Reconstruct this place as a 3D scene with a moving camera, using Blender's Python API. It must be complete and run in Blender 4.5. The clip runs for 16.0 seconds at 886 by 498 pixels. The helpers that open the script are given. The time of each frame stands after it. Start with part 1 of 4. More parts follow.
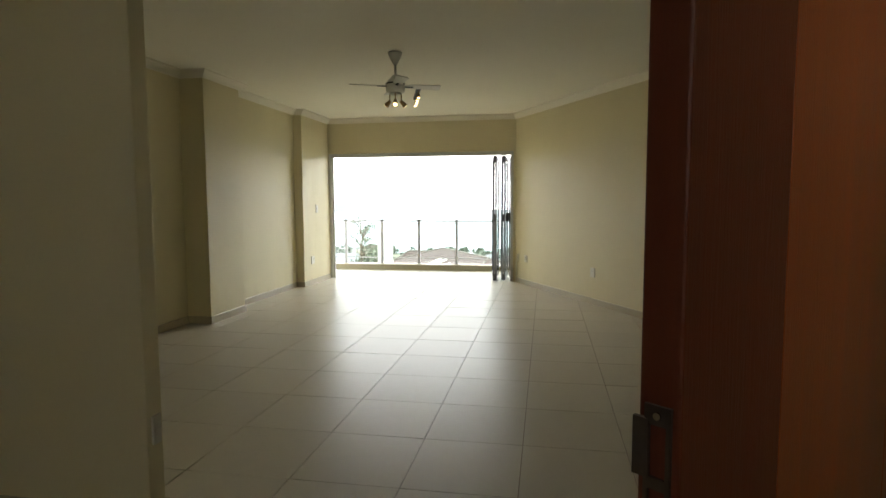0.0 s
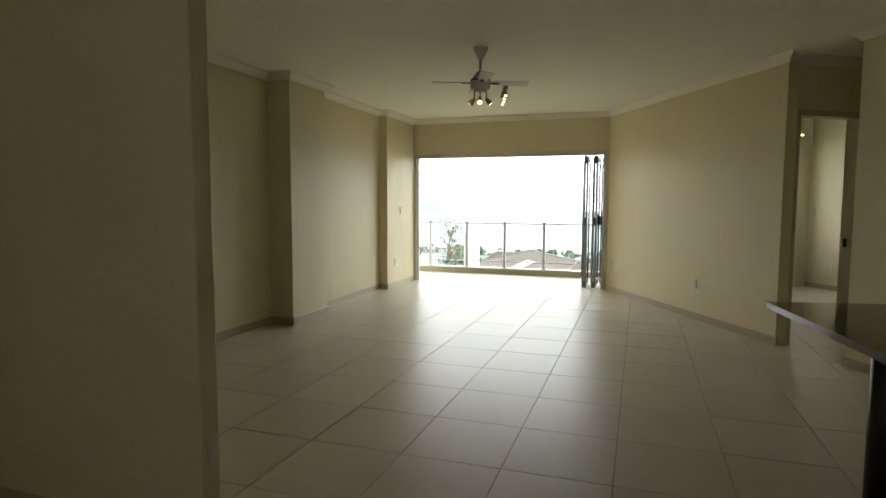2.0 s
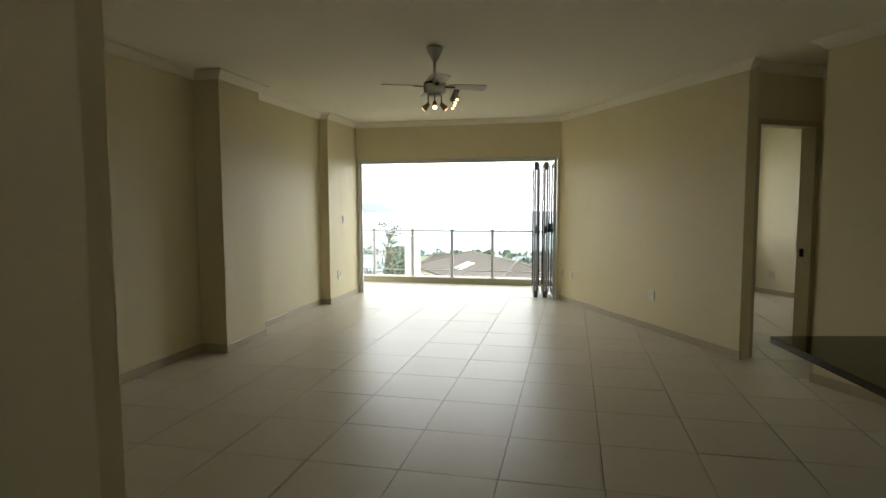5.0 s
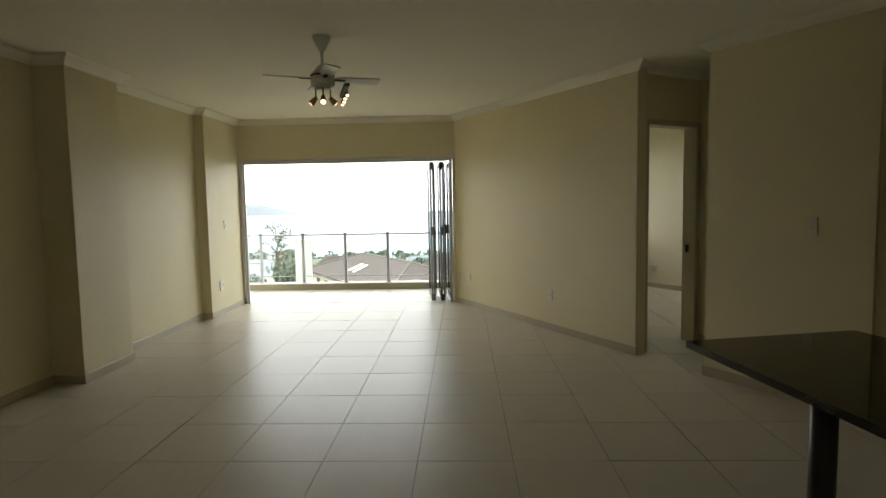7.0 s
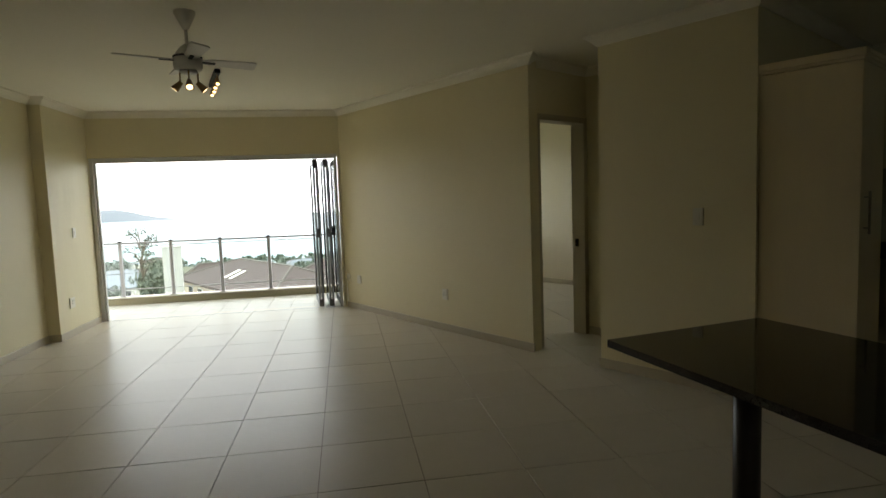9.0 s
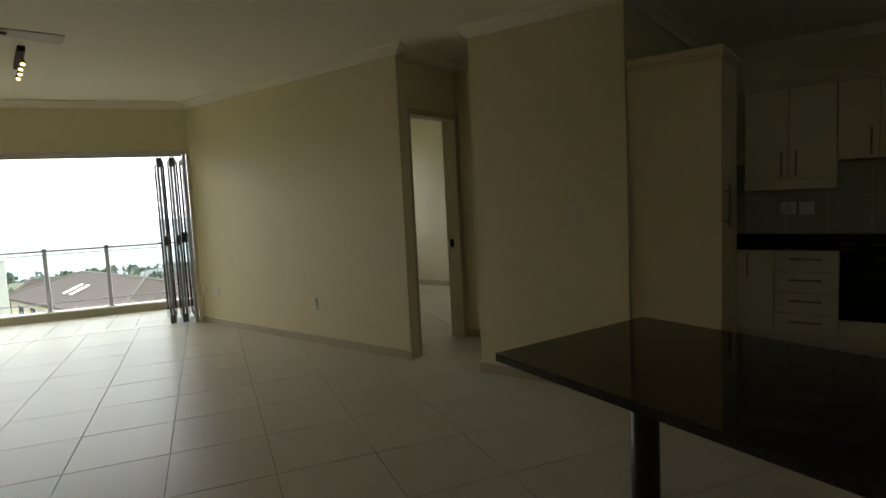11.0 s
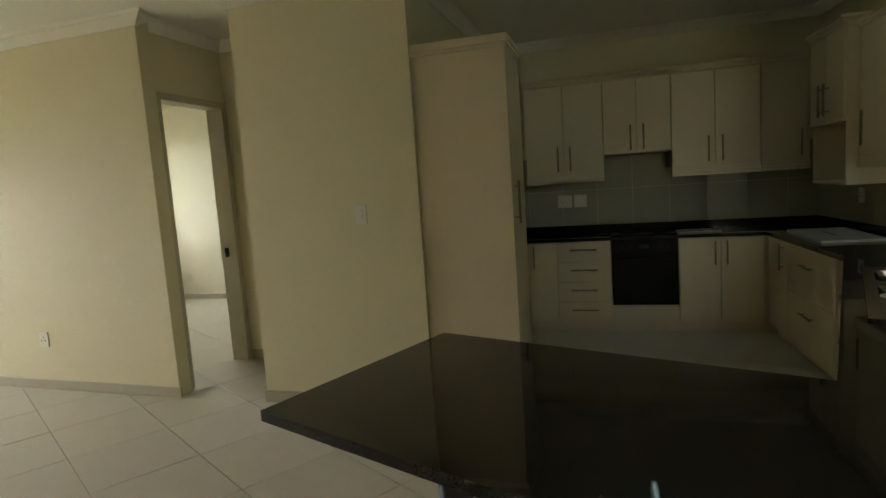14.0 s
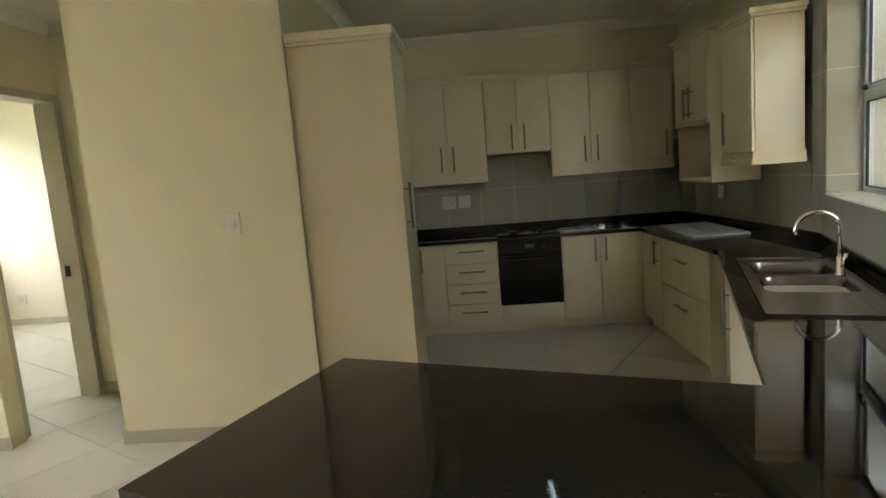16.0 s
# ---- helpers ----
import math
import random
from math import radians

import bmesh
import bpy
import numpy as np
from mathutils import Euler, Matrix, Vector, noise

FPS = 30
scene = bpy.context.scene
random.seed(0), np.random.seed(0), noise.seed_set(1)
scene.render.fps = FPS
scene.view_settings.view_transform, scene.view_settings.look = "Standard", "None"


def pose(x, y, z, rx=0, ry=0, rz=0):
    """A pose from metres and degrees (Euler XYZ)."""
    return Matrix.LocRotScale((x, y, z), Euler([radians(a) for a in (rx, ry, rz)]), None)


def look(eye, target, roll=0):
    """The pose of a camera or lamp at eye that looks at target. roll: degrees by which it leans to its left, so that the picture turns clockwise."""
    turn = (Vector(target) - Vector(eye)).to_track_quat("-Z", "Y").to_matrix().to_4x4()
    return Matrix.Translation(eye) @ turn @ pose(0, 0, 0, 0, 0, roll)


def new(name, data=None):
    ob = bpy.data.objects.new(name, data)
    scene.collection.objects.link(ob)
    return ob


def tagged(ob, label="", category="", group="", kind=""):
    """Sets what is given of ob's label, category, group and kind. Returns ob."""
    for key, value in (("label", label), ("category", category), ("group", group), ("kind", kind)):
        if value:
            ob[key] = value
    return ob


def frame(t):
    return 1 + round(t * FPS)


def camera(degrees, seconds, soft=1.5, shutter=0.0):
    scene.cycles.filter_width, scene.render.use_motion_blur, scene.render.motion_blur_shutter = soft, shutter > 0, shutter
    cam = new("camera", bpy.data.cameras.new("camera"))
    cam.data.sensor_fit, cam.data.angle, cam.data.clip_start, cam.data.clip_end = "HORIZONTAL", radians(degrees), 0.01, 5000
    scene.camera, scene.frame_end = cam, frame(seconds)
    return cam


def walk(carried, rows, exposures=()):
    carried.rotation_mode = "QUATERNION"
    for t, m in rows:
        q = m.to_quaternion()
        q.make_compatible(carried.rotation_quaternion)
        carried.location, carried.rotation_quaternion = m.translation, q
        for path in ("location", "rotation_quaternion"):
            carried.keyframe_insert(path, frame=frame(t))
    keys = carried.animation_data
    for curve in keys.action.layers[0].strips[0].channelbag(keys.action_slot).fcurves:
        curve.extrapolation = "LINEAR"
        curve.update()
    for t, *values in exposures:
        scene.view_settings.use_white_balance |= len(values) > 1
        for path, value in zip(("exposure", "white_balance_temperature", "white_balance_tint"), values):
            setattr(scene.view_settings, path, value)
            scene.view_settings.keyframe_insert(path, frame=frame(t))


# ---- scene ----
cam = camera(74.8, 16.0)
PATH = [
    (0, (0.475, -1.251, 1.334), (0.129, 0.712, 1.168), -0.2),
    (0.5, (0.464, -1.173, 1.348), (0.008, 0.767, 1.182), 0.0),
    (1, (0.462, -1.072, 1.347), (-0.078, 0.847, 1.183), 0.2),
    (1.5, (0.468, -1.007, 1.351), (-0.134, 0.893, 1.189), 0.2),
    (2, (0.448, -0.95, 1.354), (-0.189, 0.938, 1.191), 0.2),
    (2.5, (0.406, -0.88, 1.368), (-0.24, 1.006, 1.206), 0.3),
    (3, (0.339, -0.797, 1.392), (-0.307, 1.089, 1.23), 0.2),
    (5.5, (0.167, -0.467, 1.485), (-0.177, 1.497, 1.323), -0.4),
    (6, (0.156, -0.384, 1.499), (-0.099, 1.593, 1.335), -0.7),
    (6.5, (0.136, -0.31, 1.494), (-0.033, 1.676, 1.33), -0.8),
    (7, (0.097, -0.223, 1.483), (0.029, 1.77, 1.32), -1.0),
    (7.5, (0.035, -0.126, 1.487), (0.083, 1.867, 1.321), -1.3),
    (8, (-0.005, -0.049, 1.475), (0.153, 1.938, 1.309), -1.6),
    (8.5, (0.002, 0.02, 1.468), (0.249, 1.998, 1.298), -1.8),
    (11, (0.124, 0.438, 1.444), (0.873, 2.283, 1.259), -2.8),
    (11.5, (0.147, 0.537, 1.441), (1.031, 2.32, 1.246), -2.9),
    (12, (0.165, 0.59, 1.429), (1.177, 2.303, 1.227), -3.2),
    (12.5, (0.223, 0.653, 1.438), (1.335, 2.303, 1.226), -3.4),
    (13, (0.31, 0.722, 1.436), (1.497, 2.317, 1.221), -3.5),
    (13.5, (0.392, 0.784, 1.435), (1.652, 2.321, 1.213), -3.8),
    (14, (0.444, 0.825, 1.438), (1.773, 2.302, 1.209), -3.9),
    (14.5, (0.47, 0.89, 1.442), (1.882, 2.288, 1.206), -4.1),
    (15, (0.495, 0.96, 1.449), (1.981, 2.277, 1.208), -4.3),
    (15.5, (0.523, 1.035, 1.456), (2.075, 2.271, 1.206), -4.5),
    (16, (0.558, 1.058, 1.453), (2.171, 2.213, 1.195), -4.6),
]
EXPOSURES = [(0, 0.75, 6750, 9), (3, 0.57, 6750, 9), (7, 0.38, 6750, 9), (8.5, 0.15, 6700, 9), (11, 0.12, 6650, 9), (12, 0.6, 6600, 9), (13, 1.15, 6350, 9), (14, 1.7, 6350, 10),
             (15, 2.2, 6150, 13.5), (16, 2.75, 6000, 15.5)]
walk(cam, [(t, look(eye, target, roll)) for t, eye, target, roll in PATH], EXPOSURES)
SKY_STRENGTH = 4.2

# ---- world, sun, exposure ----
world = bpy.data.worlds.new("world")
scene.world = world
world.use_nodes = True
wn, wl = world.node_tree.nodes, world.node_tree.links
bg = wn["Background"]
sky = wn.new("ShaderNodeTexSky")
sky.sky_type = 'NISHITA'
sky.sun_disc = False
sky.sun_elevation, sky.sun_rotation = radians(50), radians(-60)
sky.dust_density, sky.air_density = 4.0, 1.0
grade = wn.new("ShaderNodeVectorMath")
grade.operation = 'SCALE'
grade.inputs["Scale"].default_value = 0.1
cloud = wn.new("ShaderNodeMix")
cloud.data_type = 'RGBA'
cloud.inputs["Factor"].default_value = 0.88
cloud.inputs["B"].default_value = (0.95, 0.98, 1.0, 1)
wl.new(sky.outputs["Color"], grade.inputs[0])
wl.new(grade.outputs["Vector"], cloud.inputs["A"])
wl.new(cloud.outputs["Result"], bg.inputs["Color"])
bg.inputs["Strength"].default_value = SKY_STRENGTH

sun_data = bpy.data.lights.new("sun", 'SUN')
sun_data.energy, sun_data.angle, sun_data.color = 0.8, radians(25), (1.0, 0.96, 0.9)
sun = new("sun", sun_data)
sun.matrix_world = look((-20, 5, 60), (-8, 5, 45))


# ---- materials ----
def material(name, base, rough=0.5, metal=0.0, var=0.08, scale=6.0, bump=0.0, bscale=60.0, second=None, sfac=0.0,
             island=0.0, spec=0.5, coat=0.0, stretch=(1, 1, 1), swell=0.0):
    """A procedural surface: base colour broken up at two scales, uneven gloss and fine relief."""
    mt = bpy.data.materials.new(name)
    mt.use_nodes = True
    nd, lk = mt.node_tree.nodes, mt.node_tree.links
    bs = nd["Principled BSDF"]
    tc = nd.new("ShaderNodeTexCoord")
    mp = nd.new("ShaderNodeMapping")
    mp.inputs["Scale"].default_value = stretch
    lk.new(tc.outputs["Object"], mp.inputs["Vector"])
    n1 = nd.new("ShaderNodeTexNoise")
    n1.inputs["Scale"].default_value, n1.inputs["Detail"].default_value = scale, 6
    n2 = nd.new("ShaderNodeTexNoise")
    n2.inputs["Scale"].default_value, n2.inputs["Detail"].default_value = scale * 0.17, 3
    for n in (n1, n2):
        lk.new(mp.outputs["Vector"], n.inputs["Vector"])
    ramp = nd.new("ShaderNodeMix")
    ramp.data_type = 'RGBA'
    lo = [max(0, c * (1 - var)) for c in base]
    hi = [min(1, c * (1 + var)) for c in base]
    if second:
        hi = second
    ramp.inputs["A"].default_value, ramp.inputs["B"].default_value = (*lo, 1), (*hi, 1)
    mixf = nd.new("ShaderNodeMath")
    mixf.operation = 'MULTIPLY_ADD'
    mixf.inputs[1].default_value = 0.5
    lk.new(n1.outputs["Fac"], mixf.inputs[0])
    half = nd.new("ShaderNodeMath")
    half.operation = 'MULTIPLY'
    half.inputs[1].default_value = 0.5
    lk.new(n2.outputs["Fac"], half.inputs[0])
    lk.new(half.outputs[0], mixf.inputs[2])
    last = mixf.outputs[0]
    if island:
        oi = nd.new("ShaderNodeObjectInfo")
        ad = nd.new("ShaderNodeMath")
        ad.operation = 'MULTIPLY_ADD'
        ad.inputs[1].default_value = island
        lk.new(oi.outputs["Random"], ad.inputs[0])
        lk.new(last, ad.inputs[2])
        last = ad.outputs[0]
    lk.new(last, ramp.inputs["Factor"])
    lk.new(ramp.outputs["Result"], bs.inputs["Base Color"])
    rr = nd.new("ShaderNodeMapRange")
    rr.inputs["To Min"].default_value, rr.inputs["To Max"].default_value = rough * 0.85, min(1, rough * 1.15)
    lk.new(n1.outputs["Fac"], rr.inputs["Value"])
    lk.new(rr.outputs["Result"], bs.inputs["Roughness"])
    bs.inputs["Metallic"].default_value = metal
    bs.inputs["Specular IOR Level"].default_value = spec
    bs.inputs["Coat Weight"].default_value = coat
    if bump:
        nb = nd.new("ShaderNodeTexNoise")
        nb.inputs["Scale"].default_value, nb.inputs["Detail"].default_value = bscale, 4
        lk.new(mp.outputs["Vector"], nb.inputs["Vector"])
        bp = nd.new("ShaderNodeBump")
        bp.inputs["Strength"].default_value, bp.inputs["Distance"].default_value = bump, 0.004
        lk.new(nb.outputs["Fac"], bp.inputs["Height"])
        if swell:
            trowel = nd.new("ShaderNodeMapping")
            trowel.inputs["Scale"].default_value = (3.2, 3.2, 0.9)
            lk.new(tc.outputs["Object"], trowel.inputs["Vector"])
            nw_ = nd.new("ShaderNodeTexNoise")
            nw_.inputs["Scale"].default_value, nw_.inputs["Detail"].default_value = 1.0, 2
            lk.new(trowel.outputs["Vector"], nw_.inputs["Vector"])
            bw_ = nd.new("ShaderNodeBump")
            bw_.inputs["Strength"].default_value, bw_.inputs["Distance"].default_value = swell, 0.02
            lk.new(nw_.outputs["Fac"], bw_.inputs["Height"])
            lk.new(bw_.outputs["Normal"], bp.inputs["Normal"])
        lk.new(bp.outputs["Normal"], bs.inputs["Normal"])
    return mt


def glow(name, colour, strength):
    mt = bpy.data.materials.new(name)
    mt.use_nodes = True
    bs = mt.node_tree.nodes["Principled BSDF"]
    bs.inputs["Base Color"].default_value = (*colour, 1)
    bs.inputs["Emission Color"].default_value = (*colour, 1)
    bs.inputs["Emission Strength"].default_value = strength
    return mt


def glass(name, tint):
    """Thin clear pane: mostly see-through, with a mirror-like gloss that grows at a flat angle."""
    mt = bpy.data.materials.new(name)
    mt.use_nodes = True
    nd, lk = mt.node_tree.nodes, mt.node_tree.links
    nd.remove(nd["Principled BSDF"])
    tr, gl, lw, mx = (nd.new("ShaderNodeBsdfTransparent"), nd.new("ShaderNodeBsdfGlossy"), nd.new("ShaderNodeLayerWeight"),
                      nd.new("ShaderNodeMixShader"))
    tr.inputs["Color"].default_value = (*tint, 1)
    gl.inputs["Roughness"].default_value = 0.02
    lw.inputs["Blend"].default_value = 0.5
    pw, sc = nd.new("ShaderNodeMath"), nd.new("ShaderNodeMath")
    pw.operation, sc.operation = 'POWER', 'MULTIPLY_ADD'
    pw.inputs[1].default_value = 5.0
    sc.inputs[1].default_value, sc.inputs[2].default_value = 0.9, 0.035
    lk.new(lw.outputs["Facing"], pw.inputs[0])
    lk.new(pw.outputs[0], sc.inputs[0])
    lk.new(sc.outputs[0], mx.inputs[0])
    lk.new(tr.outputs[0], mx.inputs[1])
    lk.new(gl.outputs[0], mx.inputs[2])
    lk.new(mx.outputs[0], nd["Material Output"].inputs["Surface"])
    return mt


def granite(name):
    """Black polished granite with fine brown and grey crystals."""
    mt = material(name, (0.012, 0.010, 0.009), rough=0.035, var=0.5, scale=30, spec=0.5)
    nd, lk = mt.node_tree.nodes, mt.node_tree.links
    bs = nd["Principled BSDF"]
    tc = nd.new("ShaderNodeTexCoord")
    vo = nd.new("ShaderNodeTexVoronoi")
    vo.inputs["Scale"].default_value = 240
    lk.new(tc.outputs["Object"], vo.inputs["Vector"])
    sp = nd.new("ShaderNodeSeparateColor")
    lk.new(vo.outputs["Color"], sp.inputs["Color"])
    gt = nd.new("ShaderNodeMapRange")
    gt.inputs["From Min"].default_value, gt.inputs["From Max"].default_value = 0.72, 1.0
    lk.new(sp.outputs["Red"], gt.inputs["Value"])
    mx = nd.new("ShaderNodeMix")
    mx.data_type = 'RGBA'
    mx.inputs["A"].default_value, mx.inputs["B"].default_value = (0.016, 0.0135, 0.0125, 1), (0.042, 0.034, 0.030, 1)
    lk.new(gt.outputs["Result"], mx.inputs["Factor"])
    lk.new(mx.outputs["Result"], bs.inputs["Base Color"])
    return mt


def wood(name):
    """Reddish-brown varnished hardwood, grain along z."""
    mt = material(name, (0.075, 0.016, 0.006), rough=0.38, spec=0.3, var=0.3, scale=3.0, second=(0.40, 0.10, 0.024), bump=0.15, bscale=30,
                  stretch=(14, 14, 0.5))
    return mt


PAINT = material("cream wall paint", (0.72, 0.643, 0.422), rough=0.55, var=0.06, scale=2.5, bump=0.12, bscale=90, swell=0.5)
CEIL = material("off-white ceiling paint", (0.86, 0.825, 0.70), rough=0.8, var=0.04, scale=2.0, bump=0.06, bscale=70)
PLASTER = material("painted cornice plaster", (0.82, 0.775, 0.65), rough=0.7, var=0.04, scale=5.0)
TILE = material("ceramic floor tile", (0.57, 0.52, 0.43), rough=0.34, var=0.07, scale=9.0, bump=0.05, bscale=20, island=0.35, spec=0.18)
SKIRT = material("skirting tile", (0.46, 0.40, 0.29), rough=0.35, var=0.08, scale=9.0)
GROUT = material("brown grout", (0.33, 0.265, 0.21), rough=0.9, var=0.2, scale=20.0)
GROUT_W = material("pale wall grout", (0.62, 0.60, 0.54), rough=0.9, var=0.1, scale=20.0)
WALLTILE = material("grey-beige glazed wall tile", (0.365, 0.345, 0.26), rough=0.12, var=0.07, scale=6.0, island=0.2)
BALTILE = material("balcony tile", (0.50, 0.48, 0.43), rough=0.45, var=0.1, scale=9.0, island=0.3)
FOIL = material("cream cabinet foil", (0.67, 0.57, 0.385), rough=0.36, var=0.05, scale=3.0, stretch=(6, 6, 0.7))
INNER = material("cabinet board", (0.62, 0.55, 0.42), rough=0.6, var=0.04)
GRANITE = granite("black granite")
STEEL = material("brushed stainless steel", (0.36, 0.34, 0.30), rough=0.22, metal=1.0, var=0.02, scale=4)
# Darker copy of the sink steel; dim reflections are put into its colour.
BOWLSHADE = material("pressed steel bowl with painted shade", (0.21, 0.19, 0.165), rough=0.24, metal=1.0, var=0.08, scale=8)
CHROME = material("chrome", (0.8, 0.8, 0.8), rough=0.08, metal=1.0, var=0.03)
HANDLE = material("satin nickel", (0.34, 0.295, 0.225), rough=0.35, metal=1.0, var=0.05)
ALU = material("grey anodised aluminium", (0.25, 0.265, 0.30), rough=0.35, metal=0.3, var=0.05)
HINGE = material("dark grey hinge casting", (0.16, 0.165, 0.175), rough=0.45, metal=0.4, var=0.1)
RAILM = material("grey painted rail", (0.36, 0.36, 0.37), rough=0.45, metal=0.2, var=0.05)
ALUW = material("pale aluminium frame", (0.62, 0.62, 0.62), rough=0.4, metal=0.3, var=0.04)
DARKRUB = material("black rubber seal", (0.02, 0.02, 0.022), rough=0.6, var=0.2)
BLACK = material("black enamel", (0.012, 0.012, 0.012), rough=0.2, var=0.2)
OVENGL = material("black oven glass", (0.004, 0.004, 0.005), rough=0.12, var=0.2, spec=0.25)
POST = material("black painted steel", (0.012, 0.010, 0.010), rough=0.4, var=0.3)
WHITE = material("white plastic", (0.74, 0.70, 0.60), rough=0.35, var=0.03)
FANW = material("white fan enamel", (0.66, 0.63, 0.56), rough=0.4, var=0.03)
BRASS = material("aged brass", (0.40, 0.27, 0.12), rough=0.35, metal=0.9, var=0.1)
BRONZE = material("dull bronze", (0.075, 0.06, 0.05), rough=0.45, metal=0.7, var=0.2)
WOOD = wood("varnished mahogany")
# Darker version of the mahogany, used for the closing stile.
WOODD = material("darker mahogany", (0.035, 0.009, 0.004), rough=0.42, spec=0.3, var=0.3, scale=3.0, second=(0.155, 0.032, 0.011), bump=0.15, bscale=30,
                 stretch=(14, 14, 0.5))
FRAMEP = material("painted door frame", (0.54, 0.48, 0.345), rough=0.4, var=0.04)
GLASS = glass("clear pane", (0.93, 0.96, 0.955))
GLASSG = glass("green-tinted balustrade glass", (0.92, 0.965, 0.955))
BULB = glow("warm lit bulb", (1.0, 0.70, 0.36), 4.0)
TUBE = glow("lit fluorescent tube", (0.70, 1.0, 0.97), 0.6)
KERB = material("painted balcony kerb", (0.30, 0.27, 0.18), rough=0.8, var=0.1, bump=0.1)
WHITEW = material("white outside render", (0.62, 0.60, 0.54), rough=0.85, var=0.06, bump=0.1)
# Render of the added gallery, greyed to cut daylight into the kitchen.
PALEW = material("added gallery render", (0.42, 0.405, 0.365), rough=0.85, var=0.05, scale=1.0)
CREAMW = material("cream outside render", (0.50, 0.43, 0.33), rough=0.85, var=0.06, scale=1.0)
ROOF = material("brown-grey concrete roof tile", (0.068, 0.049, 0.043), rough=0.85, var=0.25, scale=1.5)
ROOF2 = material("grey-blue roof sheet", (0.17, 0.19, 0.21), rough=0.7, var=0.2, scale=1.0)
RIDGE = material("pale ridge tile", (0.12, 0.105, 0.09), rough=0.85, var=0.2)
DARKGL = material("dark window glass", (0.05, 0.06, 0.07), rough=0.1, var=0.2)
LEAF = material("foliage", (0.07, 0.095, 0.065), rough=0.7, var=0.4, scale=3.0, second=(0.13, 0.16, 0.115))
TOWER = material("weathered pale render", (0.43, 0.42, 0.385), rough=0.85, var=0.08, scale=2.0, bump=0.1)
PALEPAINT = material("off-white bedroom paint", (0.84, 0.775, 0.64), rough=0.55, var=0.04, scale=2.5, bump=0.12, bscale=90)
BARK = material("bark", (0.10, 0.08, 0.06), rough=0.9, var=0.3, scale=5.0)
GRASS = material("hillside grass and scrub", (0.06, 0.085, 0.035), rough=0.95, var=0.4, scale=0.25, second=(0.16, 0.15, 0.09))
SEA = material("pale sea", (0.19, 0.26, 0.28), rough=0.4, var=0.12, scale=0.02, spec=0.15)
HILL = material("distant hazy hill", (0.12, 0.145, 0.16), rough=1.0, var=0.06, scale=0.004)


# ---- mesh helpers ----
def box(bm, x0, y0, z0, x1, y1, z1, bevel=0.0):
    r = bmesh.ops.create_cube(bm, size=1)
    vs = r["verts"]
    for v in vs:
        v.co = Vector((x0 + (v.co.x + 0.5) * (x1 - x0), y0 + (v.co.y + 0.5) * (y1 - y0), z0 + (v.co.z + 0.5) * (z1 - z0)))
    if bevel:
        es = list({e for v in vs for e in v.link_edges})
        bmesh.ops.bevel(bm, geom=es, offset=bevel, segments=2, affect='EDGES', profile=0.6)
    return bm


def cyl(bm, p0, p1, r0, r1=None, seg=12):
    p0, p1 = Vector(p0), Vector(p1)
    d = p1 - p0
    m = Matrix.Translation((p0 + p1) / 2) @ d.to_track_quat('Z', 'Y').to_matrix().to_4x4()
    bmesh.ops.create_cone(bm, cap_ends=True, segments=seg, radius1=r0, radius2=r0 if r1 is None else r1, depth=d.length, matrix=m)
    return bm


def tube(bm, pts, r, seg=10):
    """A round bar bent through the points."""
    pts = [Vector(p) for p in pts]
    rings, side = [], None
    for i, p in enumerate(pts):
        d = (pts[min(i + 1, len(pts) - 1)] - pts[max(i - 1, 0)]).normalized()
        if side is None:
            side = d.orthogonal().normalized()
        side = (side - d * side.dot(d)).normalized()
        up = d.cross(side)
        rings.append([bm.verts.new(p + r * (math.cos(k * 2 * math.pi / seg) * side + math.sin(k * 2 * math.pi / seg) * up)) for k in range(seg)])
    for a, b in zip(rings, rings[1:]):
        for k in range(seg):
            bm.faces.new((a[k], a[(k + 1) % seg], b[(k + 1) % seg], b[k]))
    bm.faces.new(rings[0][::-1])
    bm.faces.new(rings[-1])
    return bm


def lathe(bm, prof, seg=28, at=(0, 0, 0)):
    rings = [[bm.verts.new((at[0] + r * math.cos(k * 2 * math.pi / seg), at[1] + r * math.sin(k * 2 * math.pi / seg), at[2] + z))
              for k in range(seg)] for r, z in prof]
    for a, b in zip(rings, rings[1:]):
        for k in range(seg):
            bm.faces.new((a[k], a[(k + 1) % seg], b[(k + 1) % seg], b[k]))
    bm.faces.new(rings[0][::-1])
    bm.faces.new(rings[-1])
    return bm


def prism(bm, poly, z0, z1, bevel=0.0):
    lo = [bm.verts.new((x, y, z0)) for x, y in poly]
    hi = [bm.verts.new((x, y, z1)) for x, y in poly]
    k = len(poly)
    fs = [bm.faces.new(lo[::-1]), bm.faces.new(hi)]
    fs += [bm.faces.new((lo[i], lo[(i + 1) % k], hi[(i + 1) % k], hi[i])) for i in range(k)]
    bmesh.ops.recalc_face_normals(bm, faces=fs)
    if bevel:
        bmesh.ops.bevel(bm, geom=list({e for f in fs for e in f.edges}), offset=bevel, segments=2, affect='EDGES')
    return bm


def mesh_of(name, bm, mat, smooth=False):
    bmesh.ops.recalc_face_normals(bm, faces=bm.faces)
    me = bpy.data.meshes.new(name)
    bm.to_mesh(me)
    bm.free()
    me.materials.append(mat)
    if smooth:
        for p in me.polygons:
            p.use_smooth = len(p.vertices) == 4
    return me


def part(name, bm, mat, parent, label="", smooth=False, m=None):
    ob = new(name, mesh_of(name, bm, mat, smooth))
    ob.parent = parent
    if m is not None:
        ob.matrix_basis = m
    return tagged(ob, label=label)


